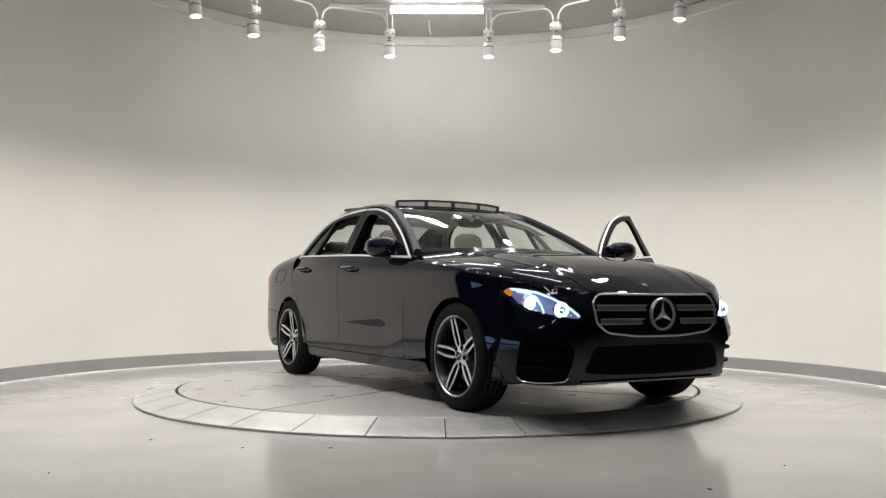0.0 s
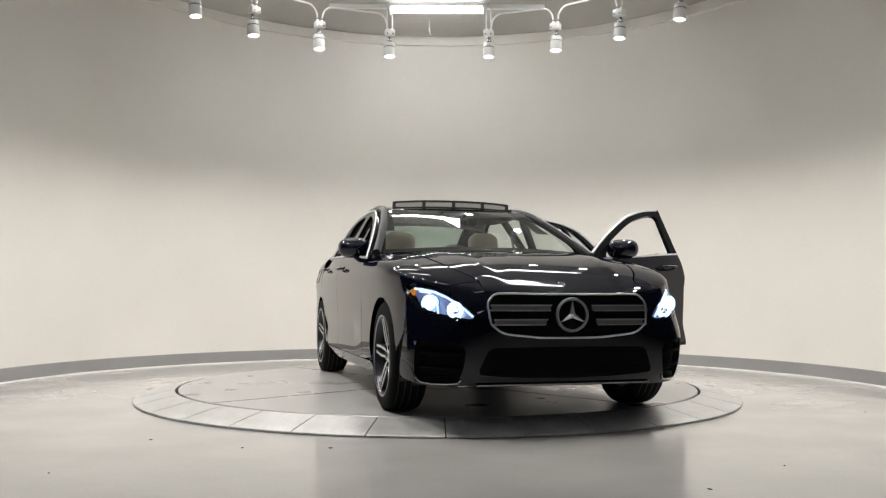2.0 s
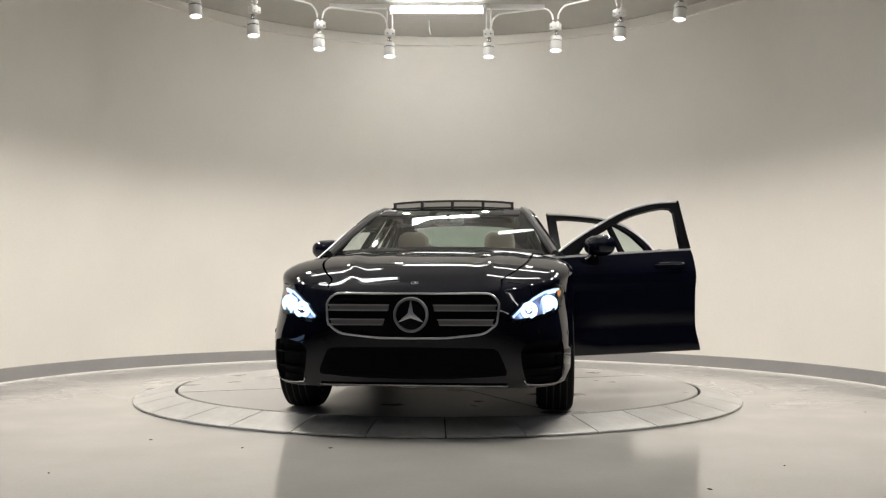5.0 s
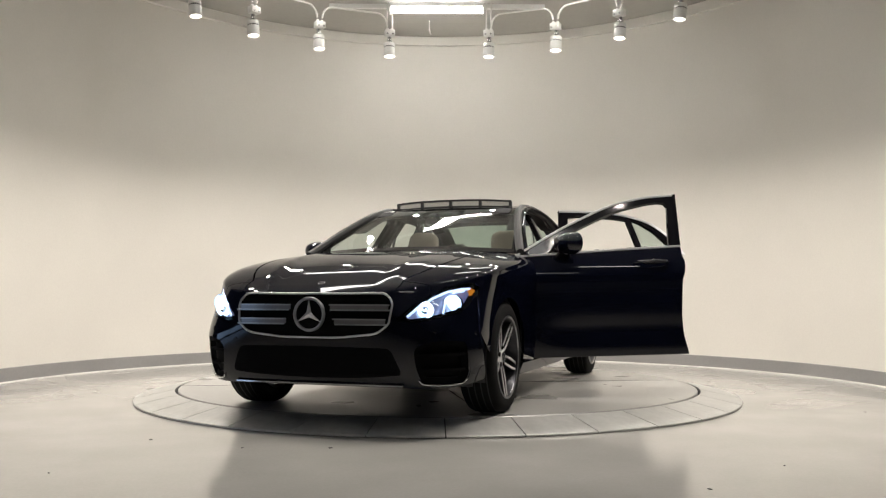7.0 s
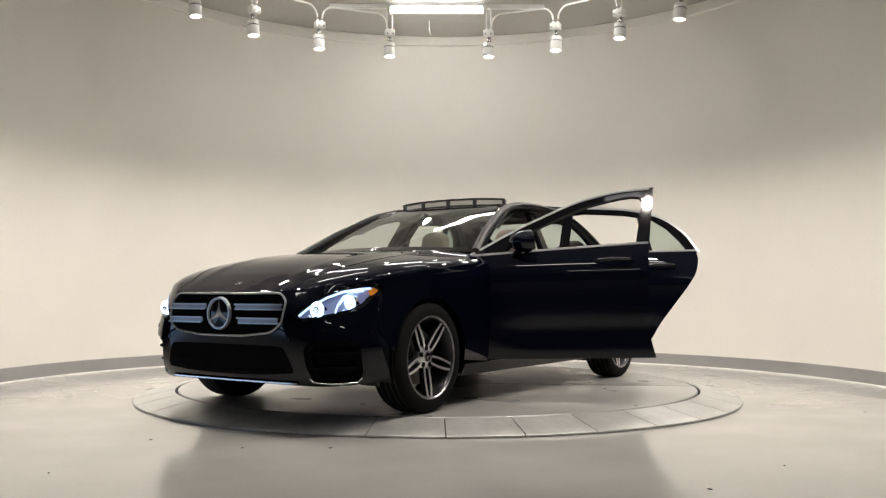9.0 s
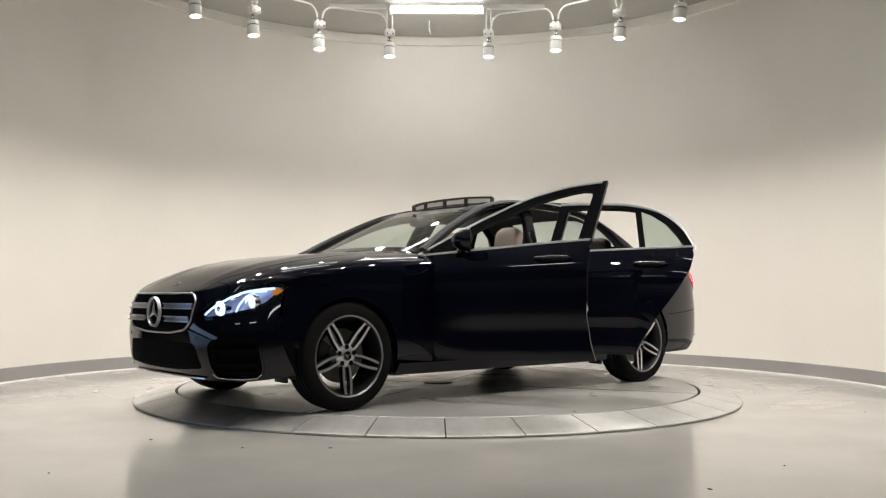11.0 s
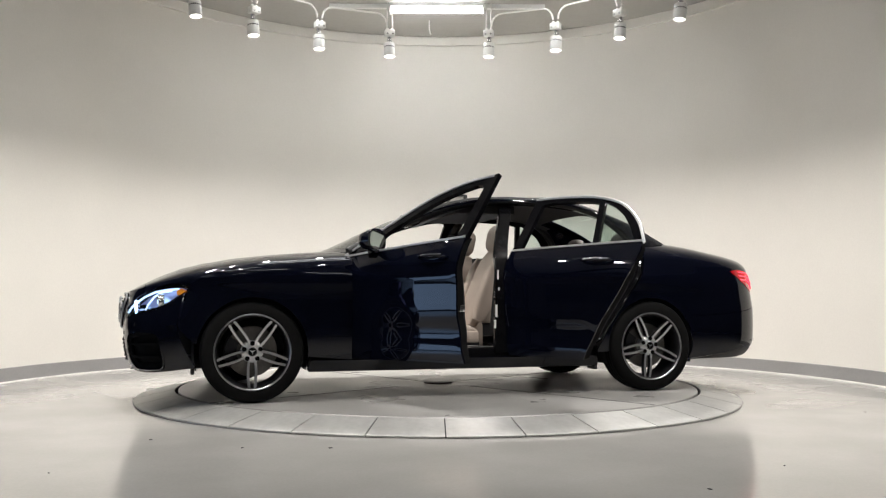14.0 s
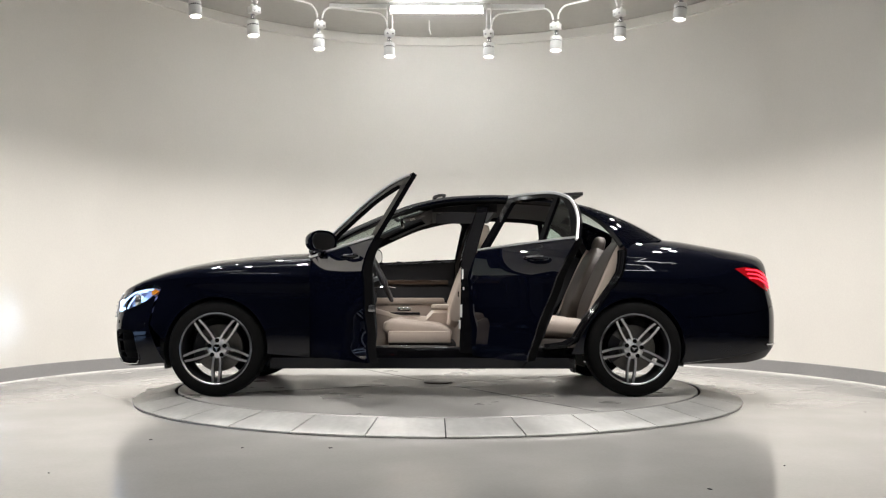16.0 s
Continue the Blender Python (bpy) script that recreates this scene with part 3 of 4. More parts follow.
    def sheet(name, t0, t1, mat, s1=1.0, hole=None, label="", thick=.006, out=0.0):
        bm = bmesh.new()
        ol = [(t0, -s1), (t1, -s1), (t1, s1), (t0, s1)]
        panel(bm, ol, lambda t, s: cabin(t, s, out), (hole,) if hole else (), .09, thick, 1)
        return part(name, bm, mat, car, label, smooth=35, recalc=False)
    hole = rounded([(1.16, -.80), (2.02, -.80), (2.02, .80), (1.16, .80)], .06)
    sheet("roof", 1.0, 3.0, PAINT, 1.0, hole)
    ws = sheet("windshield", .03, .985, GLASS, .985, label="clear windshield glass", thick=0)
    ws.visible_shadow = False
    bl = sheet("rear_window", 3.02, 3.95, GLASS, .82, thick=0)
    bl.visible_shadow = False
    for t0, t1, nm in ((0, .06, "cowl"), (.955, 1.0, "header_strip"), (2.985, 3.05, "rear_header_strip")):
        sheet(nm, t0, t1, GLOSS_BLACK, .99, out=.001)
    for s in (1, -1):
        bm = bmesh.new()
        ol = [(.02, .925), (.98, .955), (.98, .995), (.02, .995)]
        panel(bm, ol, lambda t, k: cabin(t, k, .0015), (), .08, 0, s)
        part("windshield_border", bm, GLOSS_BLACK, car, recalc=False)
        bm = bmesh.new()
        panel(bm, [(3.0, .80), (3.97, .80), (3.97, 1.0), (3.0, 1.0)], lambda t, k: cabin(t, k, .001), (), .07, .012, s)
        part("c_pillar", bm, PAINT, car, recalc=False)
    # side rail from the A-pillar over the doors to the C-pillar
    for s in (1, -1):
        bm = bmesh.new()
        rows = []
        for t in np.linspace(0, 4, 61):
            a, b = Vector(glasshouse(*dlo(t), .004)), Vector((rx(t), ry(t), rz(t)))
            ring = []
            for k in np.linspace(0, 1, 9):
                p = a.lerp(b, k)
                p += Vector((0, .8, .6)) * (.05 * (a - b).length + .006) * math.sin(math.pi * k)
                ring.append((p.x, p.y * s, p.z))
            rows.append(ring)
        loft(bm, rows, closed=False)
        inner = bmesh.ops.solidify(bm, geom=bm.faces[:], thickness=.012)
        part("side_rail", bm, PAINT, car)
        bm = bmesh.new()
        sweep(bm, [(lambda p: (p[0], p[1] * s, p[2]))(glasshouse(DLO_X(t), DLO_Z(t) + .012, -.05)) for t in np.linspace(.05, 3.95, 60)], ring_section(.03, 8), up=(0, 1, .3))
        part("door_seal", bm, PLASTIC, car)
        # B-pillar
        bm = bmesh.new()
        rows = []
        for k in np.linspace(0, 1, 12):
            z = .30 + 1.08 * k
            x = -.30 - .13 * max(0, (z - 1.0) / .4)
            y = (WIDTH(max(z, .45)) - .07)
            w = .066 - .022 * k
            rows.append([(x - w, s * (y - .05), z), (x - w, s * y, z), (x + w, s * y, z), (x + w, s * (y - .05), z)])
        loft(bm, rows)
        bmesh.ops.bevel(bm, geom=[e for e in bm.edges], offset=.008, segments=1, affect="EDGES")
        pillar = part("b_pillar", bm, GLOSS_BLACK, car, "gloss black door pillar with white labels")
        for lx, lz, hw, hh in ((-.245, .60, .008, .045), (-.235, .505, .007, .030), (-.255, .86, .006, .034), (-.262, .76, .005, .012)):
            bm = bmesh.new()
            yl = WIDTH(max(lz, .45)) - .068
            box(bm, lx - hw, lx + hw, s * yl - .001, s * yl + .001, lz - hh, lz + hh, turn=None)
            part("paper_label", bm, PAPER, pillar, smooth=0)
        bm = bmesh.new()
        sweep(bm, [(-.225, s * .855, .70), (-.225, s * .875, .70), (-.225, s * .875, .735), (-.225, s * .855, .735)], ring_section(.005, 6), up=(1, 0, 0))
        part("door_striker", bm, CHROME, pillar)
        bm = bmesh.new()
        box(bm, .815, .93, s * .70, s * .855, .26, .96, .02)
        part("hinge_pillar", bm, PAINT, car)
        for hz in (.45, .78):
            bm = bmesh.new()
            box(bm, .79, .86, s * .80, s * .872, hz - .03, hz + .03, .008)
            part("door_hinge", bm, GLOSS_BLACK, car)
        # door aperture behind the open doors
        for ap in ([(.80, .36), (-.20, .36), (-.20, .95)] + [(.80, .95)], [(REAR_EDGE(z) + .01, z) for z in np.linspace(.40, 1.03, 9)][::-1]):
            bm = bmesh.new()
            if len(ap) == 4:
                pts = [(.80, .95), (.82, .60), (.80, .40), (.70, .35)]
            else:
                pts = ap + [(-.98, .36), (-.85, .345)]
            for off, r in ((-.035, .022), (-.075, .022), (-.02, .012)):
                sweep(bm, [(lambda p: (p[0] + (.012 if off < -.05 else 0), p[1] * s, p[2]))(glasshouse(x, z, off)) for x, z in dense(pts, .04, False)], ring_section(r, 8), up=(0, 1, 0))
            part("door_aperture", bm, GLOSS_BLACK, car)
    return cabin


cabin = body()


def tub():
    """Dark floor pan, wheel housings and bulkheads."""
    for nm, dims in (("floor_pan", (-1.05, 1.02, -.80, .80, .19, .27)), ("engine_tray", (1.03, 2.12, -.60, .60, .21, .30)),
                     ("rear_pan", (-2.40, -1.06, -.60, .60, .25, .40)), ("firewall", (.78, .90, -.78, .78, .275, .92)),
                     ("seat_bulkhead", (-1.60, -1.50, -.62, .62, .405, 1.02)), ("radiator_support", (1.85, 1.95, -.60, .60, .305, .66))):
        bm = bmesh.new()
        box(bm, *dims, .01)
        part(nm, bm, PLASTIC, car)
    for xc in (AXLE_F, AXLE_R):
        for s in (1, -1):
            bm = bmesh.new()
            prof = [(.372, .30), (.385, .02), (.34, 0), (.01, 0)]
            revolve(bm, prof, 32, matrix=pose(xc, s * .56, .335, -90 * s), start=160 if s > 0 else -20, end=380 if s > 0 else 200)
            ob = part("wheel_housing", bm, PLASTIC, car)


tub()


def front_face():
    for s in (1, -1):
        # headlamp
        bm = bmesh.new()
        panel(bm, HEADLAMP, lifted(-.055), (), .04, .004, s)
        lamp = part("headlight", bm, BOWL_GLOW, car, "lit headlight with bluish-white lamps", recalc=False)

        def spot(a, q, out):
            x, y, z = skin(a, q, out)
            return Vector((x, y * s, z))
        bm = bmesh.new()
        sweep(bm, [spot(a, z, -.02) for a, z in dense(HEADLAMP, .05)], [(-.022, -.004), (.022, -.004), (.022, .004), (-.022, .004)], up=(1, .4 * s, 0), closed=True)
        part("headlight_rim", bm, GLOSS_BLACK, lamp)
        for (a, q, r) in ((1.885, .672, .040),):
            p, n = spot(a, q, -.03), spot(a, q, 0) - spot(a, q, -.05)
            m = Matrix.Translation(p) @ (Vector((1, .12 * s, -.02))).to_track_quat("Z", "Y").to_matrix().to_4x4()
            bm = bmesh.new()
            revolve(bm, [(r * .98, -.02), (r * 1.25, .018), (r * 1.32, .018), (r * 1.32, -.02)], 28, matrix=m)
            part("projector_ring", bm, CHROME, lamp)
            bm = bmesh.new()
            revolve(bm, [(.0001, .018), (r * .4, .015), (r * .75, .006), (r, -.012)], 28, matrix=m)
            part("projector_lens", bm, LED, lamp, "glowing projector lens")
        # dipped beam: a small source at the bottom of a dark tube
        p = spot(2.16, .628, -.006)
        m = Matrix.Translation(p) @ Vector((1, .05 * s, -.06)).to_track_quat("Z", "Y").to_matrix().to_4x4()
        bm = bmesh.new()
        revolve(bm, [(.0001, -.068), (.015, -.068), (.0175, .006), (.019, .006), (.019, -.070), (.0001, -.070)], 20, matrix=m @ Matrix.Diagonal((1.1, .7, 1, 1)))
        part("beam_tube", bm, INTAKE_BLACK, lamp)
        bm = bmesh.new()
        revolve(bm, [(.0215, -.004), (.023, .004), (.043, .002), (.046, -.012)], 24, matrix=m)
        part("beam_halo", bm, LED, lamp, "glowing ring round the low beam")
        bm = bmesh.new()
        revolve(bm, [(.0001, -.064), (.009, -.064)], 20, matrix=m)
        part("beam_source", bm, BEAM, lamp, "glowing low-beam source")
        # eyebrow light guides
        for pts, w in (([(2.31, .592), (2.22, .640), (2.08, .696), (1.96, .730), (1.84, .744), (1.75, .748)], .007),
                       ([(2.0, .61), (1.985, .655), (1.95, .70), (1.89, .728), (1.80, .735)], .006)):
            bm = bmesh.new()
            sweep(bm, [spot(a, z, -.012) for a, z in dense(pts, .03, False)], ring_section(w, 8), up=(1, .5 * s, 0))
            part("light_guide", bm, LED_SOFT, lamp, "glowing white light guide")
        bm = bmesh.new()
        panel(bm, [(1.765, .742), (1.73, .750), (1.685, .740), (1.715, .712), (1.74, .71)], lifted(-.014), (), .03, .004, s)
        part("side_marker", bm, AMBER, lamp, "amber side marker", recalc=False)
        bm = bmesh.new()
        panel(bm, HEADLAMP, lifted(.001), (), .035, 0, s)
        cover = part("lens_cover", bm, GLASS, lamp, "clear lens cover", recalc=False)
        cover.visible_shadow = False
        # side intake
        bm = bmesh.new()
        panel(bm, [(a, z) for a, z in FOG], lifted(-.042), (), .05, .004, s)
        fog = part("side_intake", bm, INTAKE_BLACK, car, "black side air intake with slats", recalc=False)
        bm = bmesh.new()
        sweep(bm, [spot(a, z, -.022) for a, z in dense(FOG, .04)], [(-.026, -.006), (.026, -.006), (.026, .006), (-.026, .006)], up=(1, .4 * s, 0), closed=True)
        part("intake_rim", bm, INTAKE_BLACK, fog)
        for z in (.385, .30):
            bm = bmesh.new()
            sweep(bm, [spot(a, z + .01 * (2.1 - a), -.024) for a in np.linspace(1.77, 2.29, 14)], [(-.016, -.007), (.012, -.004), (.012, .004), (-.016, .007)], up=(0, 0, 1))
            part("slat", bm, INTAKE_BLACK, fog)
        bm = bmesh.new()
        sweep(bm, [spot(a, z, .006) for a, z in ((2.285, .25), (2.25, .228), (2.1, .222), (1.95, .221), (1.80, .228), (1.75, .25))], ring_section(.003, 6), up=(0, 0, 1))
        part("intake_trim", bm, CHROME, fog, "thin chrome blade under the intake")
    # grille
    full = GRILLE + [(5.4 - a, z) for a, z in GRILLE[::-1] if a < 2.7]

    def wrap(a, z, out=0.0):
        x, y, zz = skin(min(a, 5.4 - a), z, 0)
        n = Vector((1, y * (1 if a <= 2.7 else -1) * .35, 0)).normalized()
        return Vector((x, y if a <= 2.7 else -y, zz)) + n * out
    bm = bmesh.new()
    panel(bm, full, lambda a, z: tuple(wrap(a, z, .004)), (), .05, .004, 1)
    grille = part("grille", bm, INTAKE_BLACK, car, "black grille with chrome frame and louvres", recalc=False)
    bm = bmesh.new()
    sweep(bm, [wrap(a, z, .010) for a, z in rounded(dense(full, .2), .03)], ring_section(.006, 8), up=(1, 0, 0), closed=True)
    part("grille_frame", bm, GRILLE_SILVER, grille)
    for z, a0 in ((.640, 2.405), (.562, 2.455)):
        for k, dz in ((1, .014), (1, -.014), (-1, .014), (-1, -.014)):
            bm = bmesh.new()
            sweep(bm, [wrap(a if k > 0 else 5.4 - a, z + dz - (.0 if dz > 0 else 0), .022) for a in np.linspace(a0, 2.674, 9)], [(-.004, -.004), (.006, -.0035), (.006, .0035), (-.004, .004)], up=(0, 0, 1))
            part("louvre_edge", bm, GRILLE_SILVER, grille)
        for k in (1, -1):
            bm = bmesh.new()
            sweep(bm, [wrap(a if k > 0 else 5.4 - a, z, .014) for a in np.linspace(a0 + .012, 2.674, 9)], [(-.003, -.010), (.003, -.010), (.003, .010), (-.003, .010)], up=(0, 0, 1))
            part("louvre", bm, RIM_LIP, grille)
    for k in range(9):
        z = .505 + k * .025
        bm = bmesh.new()
        a0 = 2.385 if z > .64 else 2.385 + (.64 - z) * .8
        a0 = max(a0, 2.56 - (z - .49) * 2.4)
        sweep(bm, [wrap(a, z, .007) for a in np.linspace(a0 + .02, 5.38 - a0, 14)], [(-.002, -.003), (.003, -.002), (.003, .002), (-.002, .003)], up=(0, 0, 1))
        part("grille_slat", bm, INTAKE_BLACK, grille)
    # emblem: a plain ring with three spokes
    face = pose(2.338, 0, .602) @ pose(0, 0, 0, 0, 90, 0)
    bm = bmesh.new()
    revolve(bm, [(.0001, -.012), (.088, -.012), (.088, .0), (.0001, .004)], 40, matrix=face)
    part("emblem_base", bm, GLOSS_BLACK, grille)
    bm = bmesh.new()
    revolve(bm, [(.080, .0), (.084, .012), (.093, .012), (.097, -.006), (.080, -.006)], 48, matrix=face)
    star_spokes(bm, face @ pose(0, 0, .003), .083, .017, .012)
    part("emblem", bm, GRILLE_SILVER, grille, "chrome ring emblem with three arms")
    bm = bmesh.new()
    m = pose(2.19, 0, .776, 0, 0, 0) @ pose(0, 0, 0, 0, 25, 0)
    revolve(bm, [(.016, -.01), (.016, .002), (.021, .002), (.021, -.01)], 24, matrix=m)
    star_spokes(bm, m, .018, .005, .003)
    part("hood_badge", bm, CHROME, car, "small round chrome hood badge")
    # lower intake and lip
    both_in = INTAKE + [(5.4 - a, z) for a, z in INTAKE[::-1] if a < 2.7]
    bm = bmesh.new()
    panel(bm, both_in, lambda a, z: tuple(wrap(a, z, .003)), (), .05, .003, 1)
    low = part("lower_intake", bm, INTAKE_BLACK, car, recalc=False)
    for k in range(6):
        z = .275 + k * .026
        bm = bmesh.new()
        a0 = 2.45 + max(0, z - .28) * .3
        sweep(bm, [wrap(a, z, .0045) for a in np.linspace(a0 + .02, 5.38 - a0, 16)], [(-.004, -.004), (.001, -.002), (.001, .002), (-.004, .004)], up=(0, 0, 1))
        part("intake_slat", bm, INTAKE_BLACK, low)
    bm = bmesh.new()
    sweep(bm, [wrap(a, .214, .005) for a in np.linspace(2.41, 2.99, 34)], [(-.008, -.004), (.008, -.004), (.009, .004), (-.008, .004)], up=(0, 0, 1))
    part("front_lip", bm, CHROME, car, "chrome strip along the lower bumper")


def star_spokes(bm, m, length, width, height):
    for k in range(3):
        turn = m @ pose(0, 0, 0, 0, 0, 180 + 120 * k)
        tip, l, r, c = (turn @ Vector(p) for p in ((length, 0, .002), (0, width, 0), (0, -width, 0), (0, 0, height)))
        tv, lv, rv, cv = (bm.verts.new(p) for p in (tip, l, r, c))
        bm.faces.new((tv, lv, cv)), bm.faces.new((tv, cv, rv)), bm.faces.new((tv, rv, lv))


front_face()


def rear_lamps():
    for s in (1, -1):
        bm = bmesh.new()
        panel(bm, TAILLAMP, lifted(.004), (), .05, .01, s)
        lamp = part("tail_light", bm, RED, car, "glowing red tail light", recalc=False)
        for dz in (0, -.03, -.06):
            bm = bmesh.new()
            pts = [(-1.90 - .02 * abs(dz) * 10, .90 + dz), (-2.05, .895 + dz), (-2.2, .865 + dz), (-2.27, .83 + dz)]
            sweep(bm, [(lambda p: (p[0], p[1] * s, p[2]))(skin(a, z, .008)) for a, z in dense(pts, .05, False)], ring_section(.005, 6), up=(0, 0, 1))
            part("light_bar", bm, RED_LED, lamp)
        bm = bmesh.new()
        sweep(bm, [(lambda p: (p[0], p[1] * s, p[2]))(skin(a, .36, .004)) for a in np.linspace(-2.1, -2.6, 12)], ring_section(.005, 6), up=(0, 0, 1))
        part("bumper_trim", bm, CHROME, car)


rear_lamps()


def small_fittings():
    # fuel flap on the right flank
    ol = rounded([(-1.335, .83), (-1.45, .835), (-1.45, .945), (-1.335, .945)], .03)
    bm = bmesh.new()
    sweep(bm, [(lambda p: (p[0], -p[1], p[2]))(skin(a, q, .0008)) for a, q in ol], ring_section(.0022, 6), up=(0, 1, 0), closed=True)
    part("fuel_flap_gap", bm, GAP, car)
    # parking sensors
    for a, q in ((1.66, .50), (2.12, .515), (2.45, .455)):
        for s in (1, -1):
            x, y, z = skin(a, q, .001)
            x2, y2, z2 = skin(a, q, .02)
            m = Matrix.Translation((x, y * s, z)) @ Vector((x2 - x, (y2 - y) * s, z2 - z)).to_track_quat("Z", "Y").to_matrix().to_4x4()
            bm = bmesh.new()
            revolve(bm, [(.0001, .002), (.009, .002), (.0105, .0005), (.0125, .0005), (.013, -.001)], 16, matrix=m)
            part("parking_sensor", bm, GLOSS_BLACK, car)
    # air deflectors before the wheels
    for x, z0 in ((1.845, .185), (-1.06, .16)):
        for s in (1, -1):
            bm = bmesh.new()
            box(bm, x - .012, x + .012, min(s * .66, s * .79), max(s * .66, s * .79), z0, .25, .006)
            part("wheel_deflector", bm, PLASTIC, car)


small_fittings()


def wheel(name, x, s, phase):
    hub = bmesh.new()
    at = pose(x, s * .797, .335, 0, 0, 0 if s > 0 else 180)
    out = pose(0, 0, 0, -90)           # turns z into the wheel's outward axis, y
    spin = out @ pose(0, 0, 0, 0, 0, phase)
    revolve(hub, [(.0001, .072), (.028, .072), (.032, .070), (.034, .066), (.06, .062), (.072, .052), (.074, .0), (.0001, 0)], 40, matrix=spin)
    w = part(name, hub, RIM_FACE, car, "five twin-spoke alloy wheel", at=at)
    t = bmesh.new()
    prof = [(.247, -.10), (.262, -.115), (.30, -.122), (.325, -.106), (.3335, -.085), (.336, -.04), (.336, .04), (.3335, .078), (.327, .090), (.31, .100), (.285, .104), (.262, .104), (.250, .101), (.244, .095)]
    revolve(t, prof, 72, matrix=out)
    tyre = part("tyre", t, RUBBER, w)
    for k, zz in enumerate((-.06, -.02, .02, .06)):
        g = bmesh.new()
        revolve(g, [(.3362, zz - .004), (.3366, zz - .003), (.3366, zz + .003), (.3362, zz + .004)], 72, matrix=out)
        part("tread_groove", g, GAP, tyre)
    r = bmesh.new()
    revolve(r, [(.244, .094), (.252, .100), (.252, .104), (.246, .106), (.240, .100)], 72, matrix=out)
    part("rim_lip", r, RIM_LIP, w)
    r = bmesh.new()
    revolve(r, [(.240, .100), (.232, .088), (.226, .04), (.215, 0), (.222, -.09), (.245, -.11)], 72, matrix=out)
    part("rim_barrel", r, RIM_DARK, w)
    for k in range(5):
        for e in (-1, 1):
            b = bmesh.new()
            m = spin @ pose(0, 0, 0, 0, 0, 90 + 72 * k)
            rows = []
            for f in np.linspace(0, 1, 8):
                rad = .052 + (.241 - .052) * f
                off = e * (.0190 + .0075 * math.sin(math.pi * f ** .9) - .001 * f)
                wd = .0080 + .0006 * f
                h = .062 + .030 * f ** .8
                rows.append([m @ Vector(p) for p in ((rad, off - wd * 1.1, h - .038), (rad, off - wd, h - .004), (rad, off - wd * .85, h), (rad, off + wd * .85, h), (rad, off + wd, h - .004), (rad, off + wd * 1.1, h - .038))])
            vs = [[b.verts.new(p) for p in row] for row in rows]
            for r0, r1 in zip(vs, vs[1:]):
                for i in range(6):
                    fc = b.faces.new((r0[i], r0[(i + 1) % 6], r1[(i + 1) % 6], r1[i]))
                    fc.material_index = 0 if i in (1, 2, 3) else 1
            b.faces.new(vs[-1]).material_index = 1
            part("spoke", b, [RIM_FACE, RIM_DARK], w, smooth=25)
        p = spin @ pose(0, 0, 0, 0, 0, 90 + 36 + 72 * k)
        b = bmesh.new()
        revolve(b, [(.0001, .064), (.0085, .064), (.0135, .0665), (.0155, .0665), (.0155, .06)], 14, matrix=p @ pose(.055, 0, 0))
        part("wheel_bolt", b, INTAKE_BLACK, w)
    b = bmesh.new()
    revolve(b, [(.0001, .074), (.028, .074), (.030, .072)], 30, matrix=spin)
    part("hub_cap", b, GLOSS_BLACK, w)
    b = bmesh.new()
    star_spokes(b, spin @ pose(0, 0, .0745, 0, 0, -90), .024, .005, .003)
    revolve(b, [(.0255, .074), (.026, .0765), (.0285, .0765), (.029, .074)], 30, matrix=spin)
    part("cap_star", b, CHROME, w)
    b = bmesh.new()
    revolve(b, [(.06, .0), (.165, .0), (.168, -.004), (.168, -.022), (.165, -.026), (.06, -.026)], 48, matrix=out)
    part("brake_disc", b, BRAKE, w)
    b = bmesh.new()
    revolve(b, [(.10, .018), (.175, .018), (.18, .01), (.18, -.05), (.10, -.05), (.10, .018)], 14, matrix=out, start=-35 if s > 0 else 145 + 0, end=35 if s > 0 else 215)
    part("brake_caliper", b, RIM_DARK, w)
    return w


wheel("front_wheel", AXLE_F, 1, 0)
wheel("front_wheel", AXLE_F, -1, -26)
wheel("rear_wheel", AXLE_R, 1, -8)
wheel("rear_wheel", AXLE_R, -1, 33)


# ---- doors ----
def window_frame_outline(front):
    if front:
        top = [dlo(t) for t in np.linspace(.02, 1.74, 26)]
        outer = top + [(-.392, 1.422), (-.335, 1.03), (-.33, BELT(-.33))]
        inner = [(.62, BELT(.62) + .012), (.60, BELT(.6) + .030)] + [(DLO_X(t) - .04, DLO_Z(t) - .046) for t in np.linspace(.40, 1.46, 16)] + [(-.29, 1.355), (-.308, 1.33), (-.250, BELT(-.25) + .012)]
    else:
        top = [dlo(t) for t in np.linspace(1.82, 3.97, 30)]
        outer = top + [(-1.40, BELT(-1.40)), (-.342, BELT(-.34)), (-.345, 1.03), (-.402, 1.424)]
        inner = [(-.47, 1.365)] + [(DLO_X(t), DLO_Z(t) - .044) for t in np.linspace(2.1, 2.72, 8)] + [(-1.03, BELT(-1.0) + .012), (-.42, BELT(-.42) + .012), (-.425, 1.06)]
    return outer, inner


QUARTER_LIGHT = [(-1.02, 1.352), (-1.10, 1.318), (-1.20, 1.25), (-1.29, 1.15), (-1.345, 1.068), (-1.075, 1.058)]


